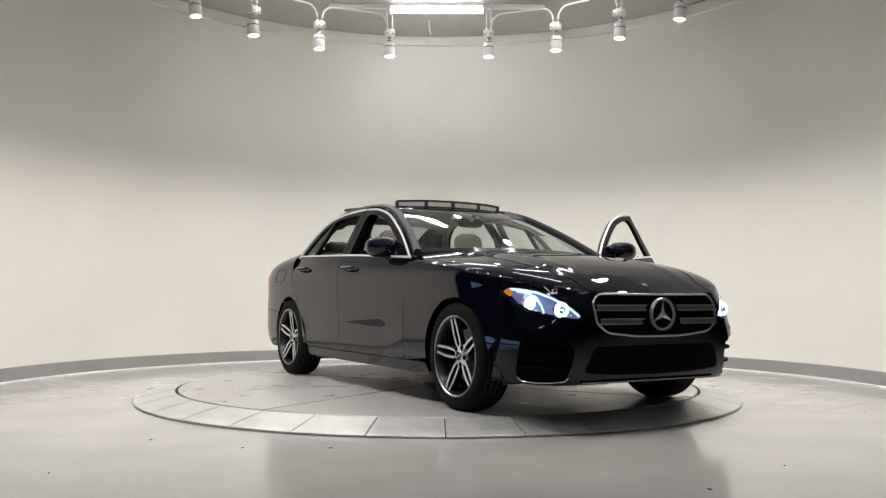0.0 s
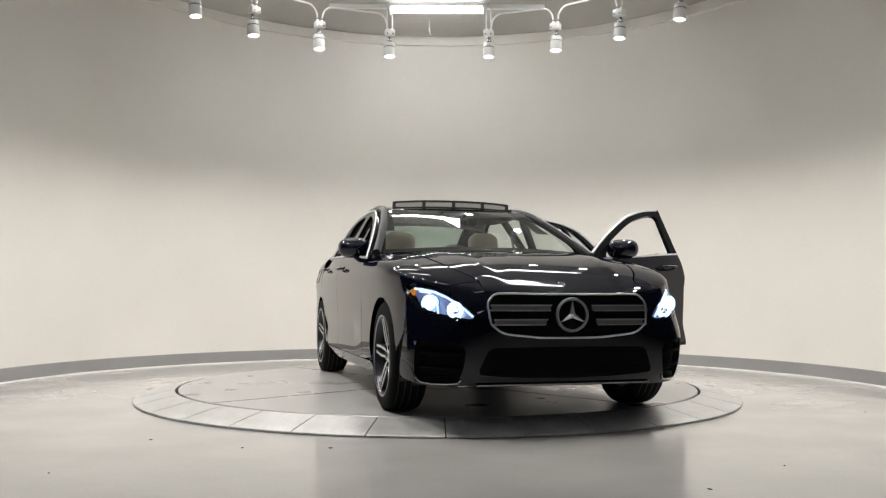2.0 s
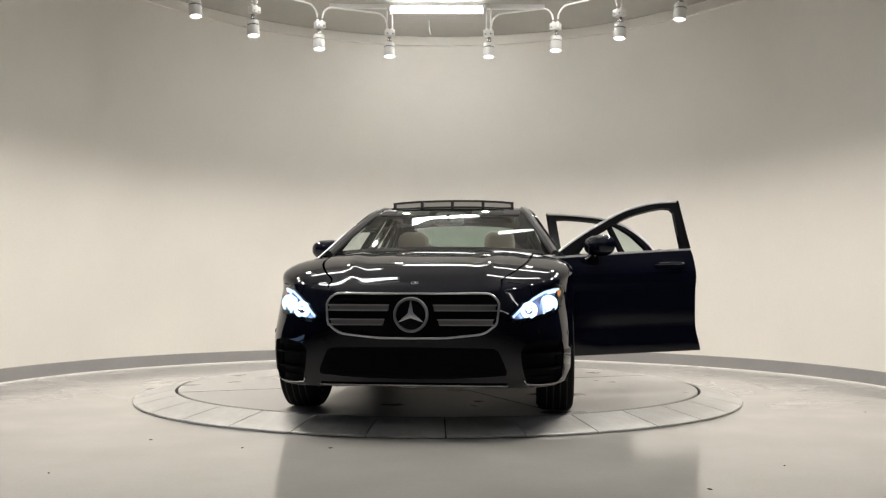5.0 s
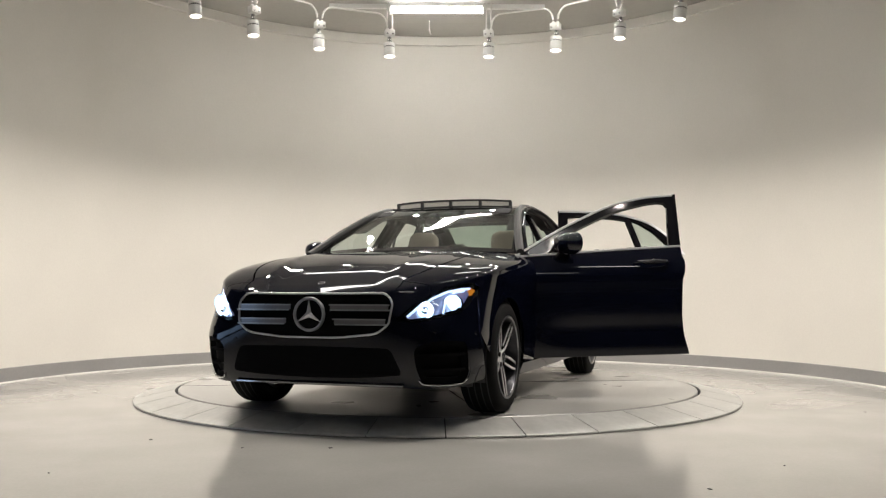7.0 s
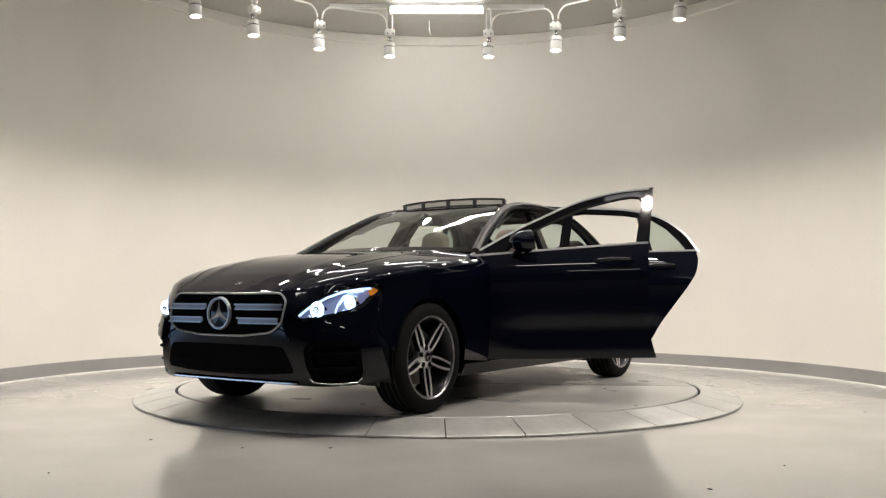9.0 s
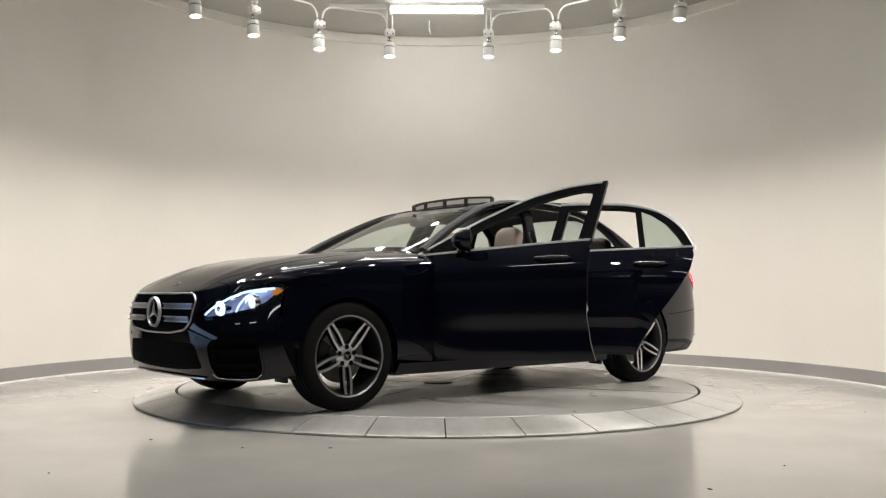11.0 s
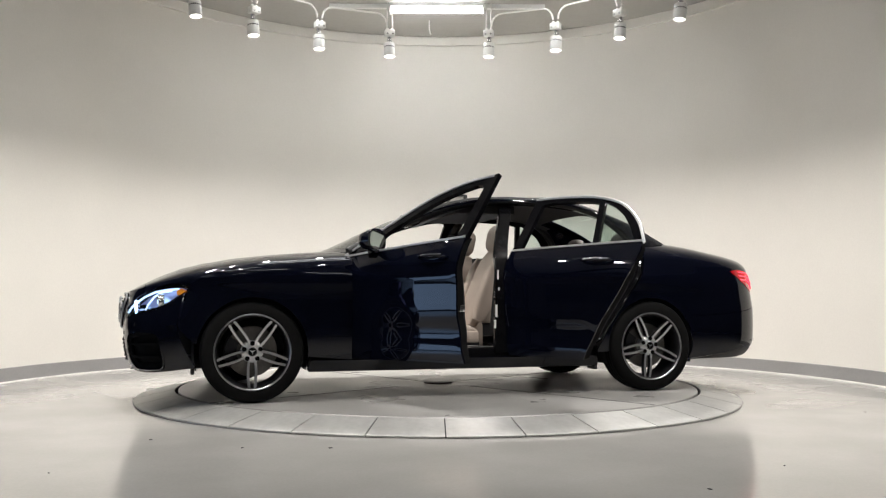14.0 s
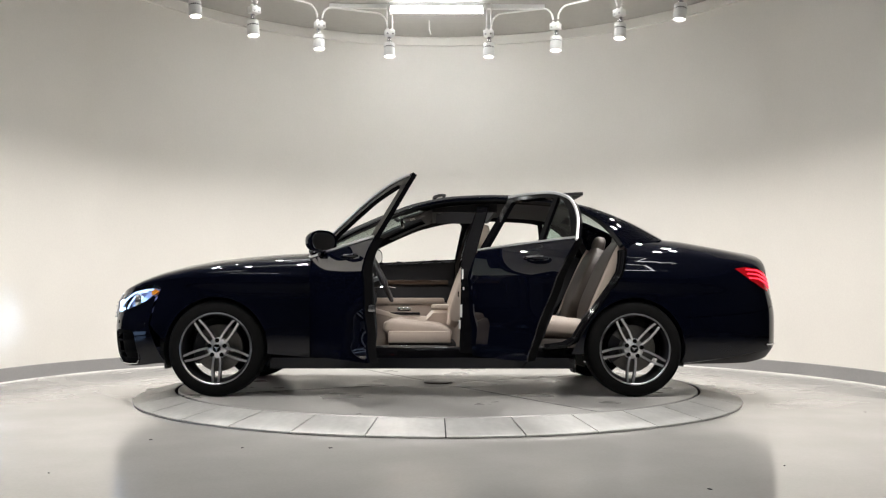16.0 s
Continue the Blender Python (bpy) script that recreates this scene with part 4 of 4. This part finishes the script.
def door(front, s, angle):
    hinge = HINGE_F if front else HINGE_R

    def local(out=0.0):
        return lambda x, z: tuple(Vector(glasshouse(x, z, out)) - hinge)

    def place(x, z, out=0.0):
        p = Vector(glasshouse(x, z, out)) - hinge
        return Vector((p.x, p.y * s, p.z))
    m = pose(hinge.x, hinge.y * s, .006 if angle else 0, 0, 0, -angle * s) @ pose(0, 0, 0, 0, 1.3 if angle and front else 0)
    if front:
        low = [(.81, BELT(.81)), (.808, .55), (.806, .278), (-.352, .278), (-.322, .40), (-.306, .55), (-.314, .75), (-.332, BELT(-.33))]
        low = [(.86, BELT(.86)), (.82, .90)] + low[1:]
    else:
        low = [(-.337, BELT(-.33)), (-.319, .75), (-.311, .55), (-.327, .40), (-.357, .278), (-1.0, .278)] + [(REAR_EDGE(z) + .003, z) for z in np.linspace(.30, 1.0, 16)] + [(-1.405, BELT(-1.40))]
    bm = bmesh.new()
    panel(bm, low, local(), (), .045, .012, s)
    # the panel decides its outward side about the car's middle, so turn it by hand here
    for f in bm.faces:
        f.normal_update()
    d = part("door", bm, PAINT, car, ("open " if angle else "closed ") + ("front" if front else "rear") + " door in navy paint", at=m, smooth=35)
    outer, inner = window_frame_outline(front)
    holes = [inner] if front else [inner, QUARTER_LIGHT]
    bm = bmesh.new()
    panel(bm, outer, local(.001), holes, .05, .03, s)
    part("window_frame", bm, FRAME_BLACK, d, smooth=30)
    if not front:
        bm = bmesh.new()
        panel(bm, QUARTER_LIGHT, local(-.01), (), .06, 0, s)
        part("quarter_glass", bm, GLASS, d, "fixed quarter window glass").visible_shadow = False
    # chrome strips
    sec = [(-.0075, -.004), (.0075, -.004), (.006, .005), (-.006, .005)]
    t0, t1 = (.02, 1.76) if front else (1.83, 4.0)
    bm = bmesh.new()
    wide = [(-.008, -.004), (.008, -.004), (.006, .006), (-.006, .006)] if front else [(-.010, -.004), (.010, -.004), (.008, .006), (-.008, .006)]
    sweep(bm, [place(DLO_X(t), DLO_Z(t) - .006, .006) for t in np.linspace(t0, t1, 40)], wide, up=(0, s, 0))
    part("window_chrome", bm, BRIGHT, d, "chrome strip over the window")
    bm = bmesh.new()
    x0, x1 = (.87, -.328) if front else (-.344, -1.43)
    sweep(bm, [place(x, BELT(x) + .002, .007) for x in np.linspace(x0, x1, 24)], sec, up=(0, s, 0))
    part("belt_chrome", bm, BRIGHT, d, "chrome belt strip under the window")
    # handle
    hx, hz = (-.10, .918) if front else (-1.12, .938)
    bm = bmesh.new()
    pts = [place(hx + dx, hz + .004 * (1 - abs(dx) / .12), .012 + .03 * (1 - (abs(dx) / .12) ** 3)) for dx in np.linspace(.12, -.12, 15)]
    sweep(bm, pts, ring_section(.013, 10, .75), up=(0, 0, 1), scale=lambda k: .75 + .4 * math.sin(math.pi * k))
    handle = part("door_handle", bm, PAINT, d)
    bm = bmesh.new()
    sweep(bm, [p + Vector((0, s * .006, .009)) for p in pts[1:-1]], [(-.007, -.002), (.007, -.002), (.005, .003), (-.005, .003)], up=(0, 0, 1))
    part("handle_chrome", bm, CHROME, handle)
    bm = bmesh.new()
    bmesh.ops.create_uvsphere(bm, u_segments=18, v_segments=10, radius=1, matrix=Matrix.Translation(place(hx, hz - .006, -.004)) @ Matrix.Diagonal((.085, .008, .032, 1)))
    part("handle_recess", bm, GLOSS_BLACK, d)
    # inner trim with armrest
    bm = bmesh.new()
    c = [(sum(p[0] for p in low) / len(low)), .62]
    trim = [(c[0] + (x - c[0]) * .955, c[1] + (z - c[1]) * .96) for x, z in low]
    panel(bm, trim, lambda x, z: tuple(Vector(glasshouse(x, z, -.062 - .03 * math.sin(min(1, max(0, (z - .3) / .6)) * 3.14))) - hinge), (), .06, .012, s)
    part("door_trim", bm, LINING, d, "black inner door trim")
    rim_pts = dense(low, .05)
    bm = bmesh.new()
    rows = [[place(x, z, -.010) for x, z in rim_pts], [place(c[0] + (x - c[0]) * .975, c[1] + (z - c[1]) * .98, -.07) for x, z in rim_pts]]
    loft(bm, rows, caps=False)
    part("door_edge", bm, INTAKE_BLACK, d)
    cx = .20 if front else -.68
    L = .36 if front else .24
    # open doors take black lining here to darken their reflection in the paint
    bm = bmesh.new()
    box(bm, -L, L, -.045, .03, -.03, .03, .02, turn=Matrix.Translation(place(cx, .66, -.115)))
    part("armrest", bm, LINING if angle else LEATHER, d, "padded armrest")
    bm = bmesh.new()
    box(bm, -L * 1.05, L * 1.05, -.012, .012, -.10, .09, .012, turn=Matrix.Translation(place(cx, .56, -.105)))
    part("trim_insert", bm, LINING if angle else LEATHER, d, "padded door insert")
    bm = bmesh.new()
    box(bm, -L * 1.1, L * 1.1, -.010, .012, -.022, .022, .008, turn=Matrix.Translation(place(cx, .83, -.098)))
    part("wood_strip", bm, WOOD, d)
    bm = bmesh.new()
    sweep(bm, [place(cx + .15 + dx, .78 + .01 * math.cos(dx * 20), -.105 - .02 * math.cos(dx * 15)) for dx in np.linspace(-.07, .07, 8)], ring_section(.008), up=(0, 0, 1))
    part("inner_handle", bm, CHROME, d)
    bm = bmesh.new()
    px = -.29 if front else -1.10
    box(bm, -.012, .012, -.03, .03, -.02, .02, .003, turn=Matrix.Translation(place(px - .0, .60, -.05)))
    part("door_latch", bm, SATIN, d)
    bm = bmesh.new()
    lx = -.2 if front else -.95
    box(bm, -.02, .02, -.003, .003, -.006, .006, .002, turn=Matrix.Translation(place(lx, .33, -.085)))
    part("door_reflector", bm, RED_LED, d, "small red door marker lamp")
    if front:
        # mirror
        mx = Vector((place(.475, .97, 0).x, s * (.88 - hinge.y), 1.058))
        bm = bmesh.new()
        rows = []
        for k in np.linspace(0, 1, 11):
            f = (1 - k ** 2.6) ** .5 if k < 1 else .2
            x = .125 * k - .035
            w, h, yc = .122 * f * (1 - .1 * k), .076 * f * (1 - .1 * k), .035 * (1 - k)
            rows.append([mx + Vector((x + .03 - .05 * (math.cos(t) if s > 0 else math.cos(t)) * 0, s * (yc * 0 + w * np.sign(math.cos(t)) * abs(math.cos(t)) ** .75), h * np.sign(math.sin(t)) * abs(math.sin(t)) ** .8)) for t in np.linspace(0, 2 * math.pi, 25)[:-1]])
        loft(bm, rows)
        bmesh.ops.translate(bm, verts=bm.verts, vec=(0, s * .03, 0))
        toe = Matrix.Rotation(s * math.radians(24), 4, "Z")
        toe = Matrix.Translation(mx) @ toe @ Matrix.Translation(-mx)
        bmesh.ops.transform(bm, matrix=toe, verts=bm.verts)
        mirror = part("wing_mirror", bm, PAINT, d, "navy wing mirror housing", smooth=60)
        bm = bmesh.new()
        rows = []
        for x, k in ((-.0065, 1.0), (-.009, .98), (-.009, .2)):
            rows.append([mx + Vector((x, s * (.03 + .102 * k * np.sign(math.cos(t)) * abs(math.cos(t)) ** .7), .063 * k * np.sign(math.sin(t)) * abs(math.sin(t)) ** .75)) for t in np.linspace(0, 2 * math.pi, 25)[:-1]])
        loft(bm, rows)
        bmesh.ops.transform(bm, matrix=toe, verts=bm.verts)
        part("mirror_glass", bm, MIRROR, mirror, "silver mirror glass")
        bm = bmesh.new()
        sweep(bm, [place(.57, .97, -.01), place(.54, .985, .02), mx + Vector((.03, s * .0, -.06))], ring_section(.03, 10, .45), up=(1, 0, 0))
        part("mirror_foot", bm, GLOSS_BLACK, mirror)
        bm = bmesh.new()
        sweep(bm, [mx + Vector((.055, s * (.03 + k), -.012 - .1 * abs(k) ** 2)) for k in np.linspace(-.06, .085, 10)], [(-.004, -.004), (.004, -.004), (.004, .004), (-.004, .004)], up=(0, 0, 1))
        part("indicator_strip", bm, PLASTIC, mirror)
    return d


door(True, 1, 65)
door(False, 1, 62)
door(True, -1, 0)
door(False, -1, 0)


def cushion(bm, w, d, h, m, puff=.25, n=16):
    """A soft block, w wide, d deep, h thick, with crowned faces."""
    rings = []
    for k in np.linspace(-1, 1, 9):
        f = (1 - abs(k) ** 4) ** .35 if abs(k) < 1 else .55
        f = max(f, .6)
        ring = []
        for i in range(n * 2):
            t = 2 * math.pi * (i + .5) / (n * 2)
            cx, cy = math.cos(t), math.sin(t)
            ring.append(m @ Vector((w / 2 * f * np.sign(cx) * abs(cx) ** puff, d / 2 * f * np.sign(cy) * abs(cy) ** puff, h / 2 * k)))
        rings.append(ring)
    return loft(bm, rings)


# ---- roof opening ----
def sunroof():
    bm = bmesh.new()
    rows = []
    for y in np.linspace(-.49, .49, 29):
        rows.append(Vector((-.06 - .07 * (y / .49) ** 4, y, 1.482 - .014 * (y / .49) ** 2)))
    sweep(bm, rows, [(-.016, -.007), (.014, -.007), (.016, .006), (-.014, .006)], up=(0, 0, 1))
    d = part("wind_deflector", bm, PLASTIC, car, "raised black mesh wind deflector")
    bm = bmesh.new()
    sweep(bm, [p + Vector((.0, 0, -.050)) for p in rows], [(-.004, -.006), (.004, -.006), (.004, .006), (-.004, .006)], up=(0, 0, 1))
    part("deflector_rail", bm, PLASTIC, d)
    for y in (-.485, -.25, 0, .25, .485):
        bm = bmesh.new()
        x = -.062 - .07 * (y / .49) ** 4
        zt = 1.480 - .014 * (y / .49) ** 2
        box(bm, x - .012, x + .012, y - .012, y + .012, zt - .058, zt, .003)
        part("deflector_post", bm, PLASTIC, d)
    bm = bmesh.new()
    loft(bm, [[tuple(p + Vector((.001, 0, -.004))) for p in rows], [tuple(p + Vector((.001, 0, -.052))) for p in rows]], closed=False)
    part("deflector_mesh", bm, MESH, d)
    for s in (1, -1):
        bm = bmesh.new()
        sweep(bm, [(-.12, s * .485, 1.425), (-.35, s * .49, 1.425), (-.46, s * .49, 1.41)], ring_section(.008), up=(0, 0, 1))
        part("deflector_arm", bm, PLASTIC, d)
    bm = bmesh.new()
    rows = []
    for x in np.linspace(-.50, -1.18, 12):
        k = (-.50 - x) / .68
        rows.append([Vector((x, y, 1.470 + .034 * k - .016 * (y / .5) ** 2)) for y in np.linspace(-.47, .47, 17)])
    loft(bm, rows, closed=False)
    bmesh.ops.solidify(bm, geom=bm.faces[:], thickness=.012)
    glass = part("sunroof_glass", bm, SUNGLASS, car, "dark glass roof panel slid back")
    bm = bmesh.new()
    edge = [(-.50, y) for y in np.linspace(-.47, .47, 12)] + [(-1.18, y) for y in np.linspace(.47, -.47, 12)]
    sweep(bm, [(x, y, 1.468 + .034 * (-.5 - x) / .68 - .016 * (y / .5) ** 2) for x, y in edge], [(-.012, -.016), (.014, -.016), (.014, .007), (-.012, .007)], up=(0, 0, 1), closed=True)
    part("panel_seal", bm, PLASTIC, glass)
    for s in (1, -1):
        bm = bmesh.new()
        sweep(bm, [(-.5, s * .44, 1.437), (-.8, s * .44, 1.437), (-1.12, s * .44, 1.415)], [(-.01, -.018), (.01, -.018), (.01, .012), (-.01, .012)], up=(0, 0, 1))
        part("sunroof_rail", bm, PLASTIC, car)
    # dark lining round the opening
    for s in (1, -1):
        bm = bmesh.new()
        rows = []
        for t in np.linspace(.55, 3.2, 20):
            rows.append([Vector(cabin(t, s * k, -.055)) for k in np.linspace(.83, .99, 4)])
        loft(bm, rows, closed=False)
        part("headliner", bm, LINING, car)
    for t0, t1 in ((.93, 1.15), (2.03, 3.05)):
        bm = bmesh.new()
        rows = [[Vector(cabin(t, k, -.055)) for k in np.linspace(-.85, .85, 15)] for t in np.linspace(t0, t1, 8)]
        loft(bm, rows, closed=False)
        part("headliner", bm, LINING, car)


    for x0, x1, y0, y1 in ((-.52, -.04, .475, .50), (-.52, -.04, -.50, -.475), (-.075, -.045, -.475, .475), (-.53, -.505, -.475, .475)):
        bm = bmesh.new()
        box(bm, x0, x1, y0, y1, 1.335, 1.425)
        part("sunroof_frame", bm, LINING, car)
    bm = bmesh.new()
    cushion(bm, .20, .24, .04, pose(.10, 0, 1.350, 0, 14, 0), .4)
    part("roof_console", bm, PLASTIC, car)
    for s in (1, -1):
        bm = bmesh.new()
        cushion(bm, .045, .02, .012, pose(.115, s * .06, 1.328, 0, 14, 0), .5)
        part("reading_lamp", bm, WHITE, car)


MESH = material("deflector_mesh", (.02, .02, .02), .7, alpha=.55)
sunroof()


# ---- cabin ----
def front_seat(y):
    seat = part("seat_base", box(bmesh.new(), -.22, .28, y - .20, y + .20, .27, .37, .02), PLASTIC, car)
    bm = bmesh.new()
    cushion(bm, .52, .36, .13, pose(.07, y, .445, 0, -7, 0), .38)
    part("seat_cushion", bm, LEATHER, seat, "beige leather seat cushion")
    for e in (-1, 1):
        bm = bmesh.new()
        cushion(bm, .50, .11, .14, pose(.06, y + e * .215, .45, 0, -8, 0), .62)
        part("side_bolster", bm, LEATHER, seat)
        bm = bmesh.new()
        cushion(bm, .13, .10, .50, pose(-.285, y + e * .20, .76, 0, -20, 0), .5)
        part("back_bolster", bm, LEATHER, seat)
    bm = bmesh.new()
    cushion(bm, .12, .36, .60, pose(-.30, y, .76, 0, -22, 0), .4)
    part("backrest", bm, LEATHER, seat, "beige leather backrest")
    bm = bmesh.new()
    cushion(bm, .10, .26, .20, pose(-.42, y, 1.15, 0, -12, 0), .5)
    part("headrest", bm, LEATHER, seat, "beige leather headrest")
    bm = bmesh.new()
    for e in (-.06, .06):
        sweep(bm, [(-.385, y + e, 1.0), (-.41, y + e, 1.10)], ring_section(.007), up=(0, 1, 0))
    part("headrest_post", bm, CHROME, seat)
    bm = bmesh.new()
    box(bm, -.18, .28, y + (.25 if y > 0 else -.29), y + (.29 if y > 0 else -.25), .36, .45, .015)
    part("seat_side_trim", bm, LEATHER, seat)


def cabin_fit_out():
    front_seat(.37)
    front_seat(-.37)
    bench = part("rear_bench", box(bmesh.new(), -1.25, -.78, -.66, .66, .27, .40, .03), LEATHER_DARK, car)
    for y in (-.42, .42):
        bm = bmesh.new()
        cushion(bm, .52, .50, .16, pose(-1.0, y, .47, 0, -5, 0))
        part("bench_cushion", bm, LEATHER, bench)
        bm = bmesh.new()
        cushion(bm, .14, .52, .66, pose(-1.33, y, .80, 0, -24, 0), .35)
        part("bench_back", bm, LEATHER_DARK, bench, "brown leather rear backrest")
        bm = bmesh.new()
        cushion(bm, .07, .05, .68, pose(-1.30, y + np.sign(y) * .275, .80, 0, -24, 0), .4)
        part("bench_bolster", bm, LEATHER, bench, "beige leather edge of the backrest")
        bm = bmesh.new()
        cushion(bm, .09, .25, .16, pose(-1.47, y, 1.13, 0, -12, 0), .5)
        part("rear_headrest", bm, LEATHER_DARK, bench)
    for s in (1, -1):
        bm = bmesh.new()
        sweep(bm, [(-.37, s * .60, 1.28), (-.33, s * .66, .95), (-.27, s * .70, .45)], [(-.024, -.001), (.024, -.001), (.024, .001), (-.024, .001)], up=(0, s, 0))
        part("seat_belt", bm, CARPET, car)
    bm = bmesh.new()
    box(bm, -1.80, -1.45, -.60, .60, 1.02, 1.05, .01)
    part("parcel_shelf", bm, LINING, car)
    # dashboard
    bm = bmesh.new()
    rows = []
    for y in np.linspace(-.72, .72, 15):
        k = .03 * (y / .72) ** 2
        rows.append([(.86, y, .55), (.55 + k, y, .58), (.47 + k, y, .70), (.45 + k, y, .84), (.50 + k, y, .92), (.62, y, .965), (.80, y, .975), (.90, y, .95)])
    loft(bm, rows)
    dash = part("dashboard", bm, LINING, car, "black dashboard", smooth=50)
    bm = bmesh.new()
    box(bm, .44, .47, -.70, .70, .73, .80, .01)
    part("dash_trim", bm, WOOD, dash)
    bm = bmesh.new()
    box(bm, .47, .49, -.16, .60, .90, 1.0, .01)
    part("wide_screen", bm, SUNGLASS, dash)
    for y in (-.15, 0, .15):
        bm = bmesh.new()
        revolve(bm, [(.03, 0), (.036, -.012), (.042, 0), (.036, .006)], 20, matrix=pose(.44, y, .845, 0, -90, 0))
        part("air_vent", bm, CHROME, dash)
    m = pose(.34, .37, .84, 0, -66, 0)
    bm = bmesh.new()
    sweep(bm, [m @ Vector((.185 * math.cos(t), .185 * math.sin(t), 0)) for t in np.linspace(0, 2 * math.pi, 41)[:-1]], ring_section(.015), up=(.9, 0, .4), closed=True)
    wheel_ = part("steering_wheel", bm, PLASTIC, car)
    bm = bmesh.new()
    cushion(bm, .16, .17, .05, m, .6)
    for t in (0, math.pi, math.pi * 1.5):
        sweep(bm, [m @ Vector((.06 * math.cos(t + 1.57), .06 * math.sin(t + 1.57), 0)), m @ Vector((.18 * math.cos(t + 1.57), .18 * math.sin(t + 1.57), 0))], ring_section(.016, 6, .5), up=(1, 0, .3))
    part("wheel_hub", bm, PLASTIC, wheel_)
    bm = bmesh.new()
    sweep(bm, [(.36, .37, .82), (.60, .37, .74)], ring_section(.04), up=(0, 1, 0))
    part("steering_column", bm, PLASTIC, wheel_)
    # console
    bm = bmesh.new()
    rows = []
    for x, z, w in ((.52, .70, .15), (.40, .60, .14), (.20, .55, .13), (.0, .545, .12), (-.05, .60, .11), (-.35, .60, .11), (-.40, .50, .11)):
        rows.append([(x, -w, .27), (x, -w, z - .03), (x, -w + .03, z), (x, w - .03, z), (x, w, z - .03), (x, w, .27)])
    loft(bm, rows)
    cons = part("centre_console", bm, LEATHER, car, "beige leather centre console", smooth=30)
    bm = bmesh.new()
    box(bm, -.36, -.04, -.10, .10, .60, .64, .015)
    part("console_armrest", bm, LEATHER, cons)
    bm = bmesh.new()
    box(bm, .05, .42, -.10, .10, .555, .575, .008, turn=pose(0, 0, 0, 0, 0))
    part("console_trim", bm, GLOSS_BLACK, cons)
    bm = bmesh.new()
    cushion(bm, .12, .07, .03, pose(.18, 0, .60), .5)
    part("touchpad", bm, CHROME, cons)
    bm = bmesh.new()
    box(bm, -1.0, .8, -.72, .72, .27, .285)
    part("carpet", bm, CARPET, car, smooth=0)
    # rear-view mirror
    bm = bmesh.new()
    cushion(bm, .03, .24, .075, pose(.20, 0, 1.29, 0, 8, 0), .5)
    part("inner_mirror", bm, GLOSS_BLACK, car)
    bm = bmesh.new()
    sweep(bm, [(.22, 0, 1.31), (.26, 0, 1.335)], ring_section(.018), up=(0, 1, 0))
    part("mirror_stalk", bm, PLASTIC, car)
    for s in (-1, 1):
        part("sun_visor", cushion(bmesh.new(), .16, .38, .018, pose(.11, s * .36, 1.365, 0, 20, 0), .3), LINING, car)
    bm = bmesh.new()
    rows = [[Vector(cabin(t, k, .003)) for k in (-.86, -.70)] for t in (.90, .95)]
    loft(bm, rows, closed=False)
    part("inspection_sticker", bm, PAPER, car, "white paper sticker on the windshield")
    for s in (1, -1):
        bm = bmesh.new()
        sweep(bm, [(.80, s * .60, 1.03), (.79, s * .25, 1.045), (.83, s * -.02, 1.045)], ring_section(.008), up=(0, 0, 1))
        part("wiper", bm, PLASTIC, car)


cabin_fit_out()


# ---- movement: the turntable carries the car round ----
HEADING = [(0, -60.23), (0.5, -63.69), (1, -67.49), (1.5, -71.10), (2, -75.03), (2.5, -78.64), (3, -82.24), (3.5, -85.43), (4, -89.12), (6.5, -106.32), (7, -109.78), (7.5, -113.44), (8, -117.03), (8.5, -120.48), (9, -124.20), (11.5, -143.75), (12, -147.68), (12.5, -151.48), (13, -155.52), (13.5, -159.46), (14, -163.49), (14.5, -167.40), (15, -171.50), (15.5, -175.37), (16, -179.25)]
CAR_ON_DECK = pose(0.097, 0.117, 0)


def motions():
    walk(car, [(t, pose(0, 0, 0, 0, 0, a) @ CAR_ON_DECK) for t, a in HEADING])
    walk(table, [(t, pose(0, 0, 0, 0, 0, a)) for t, a in HEADING])


motions()
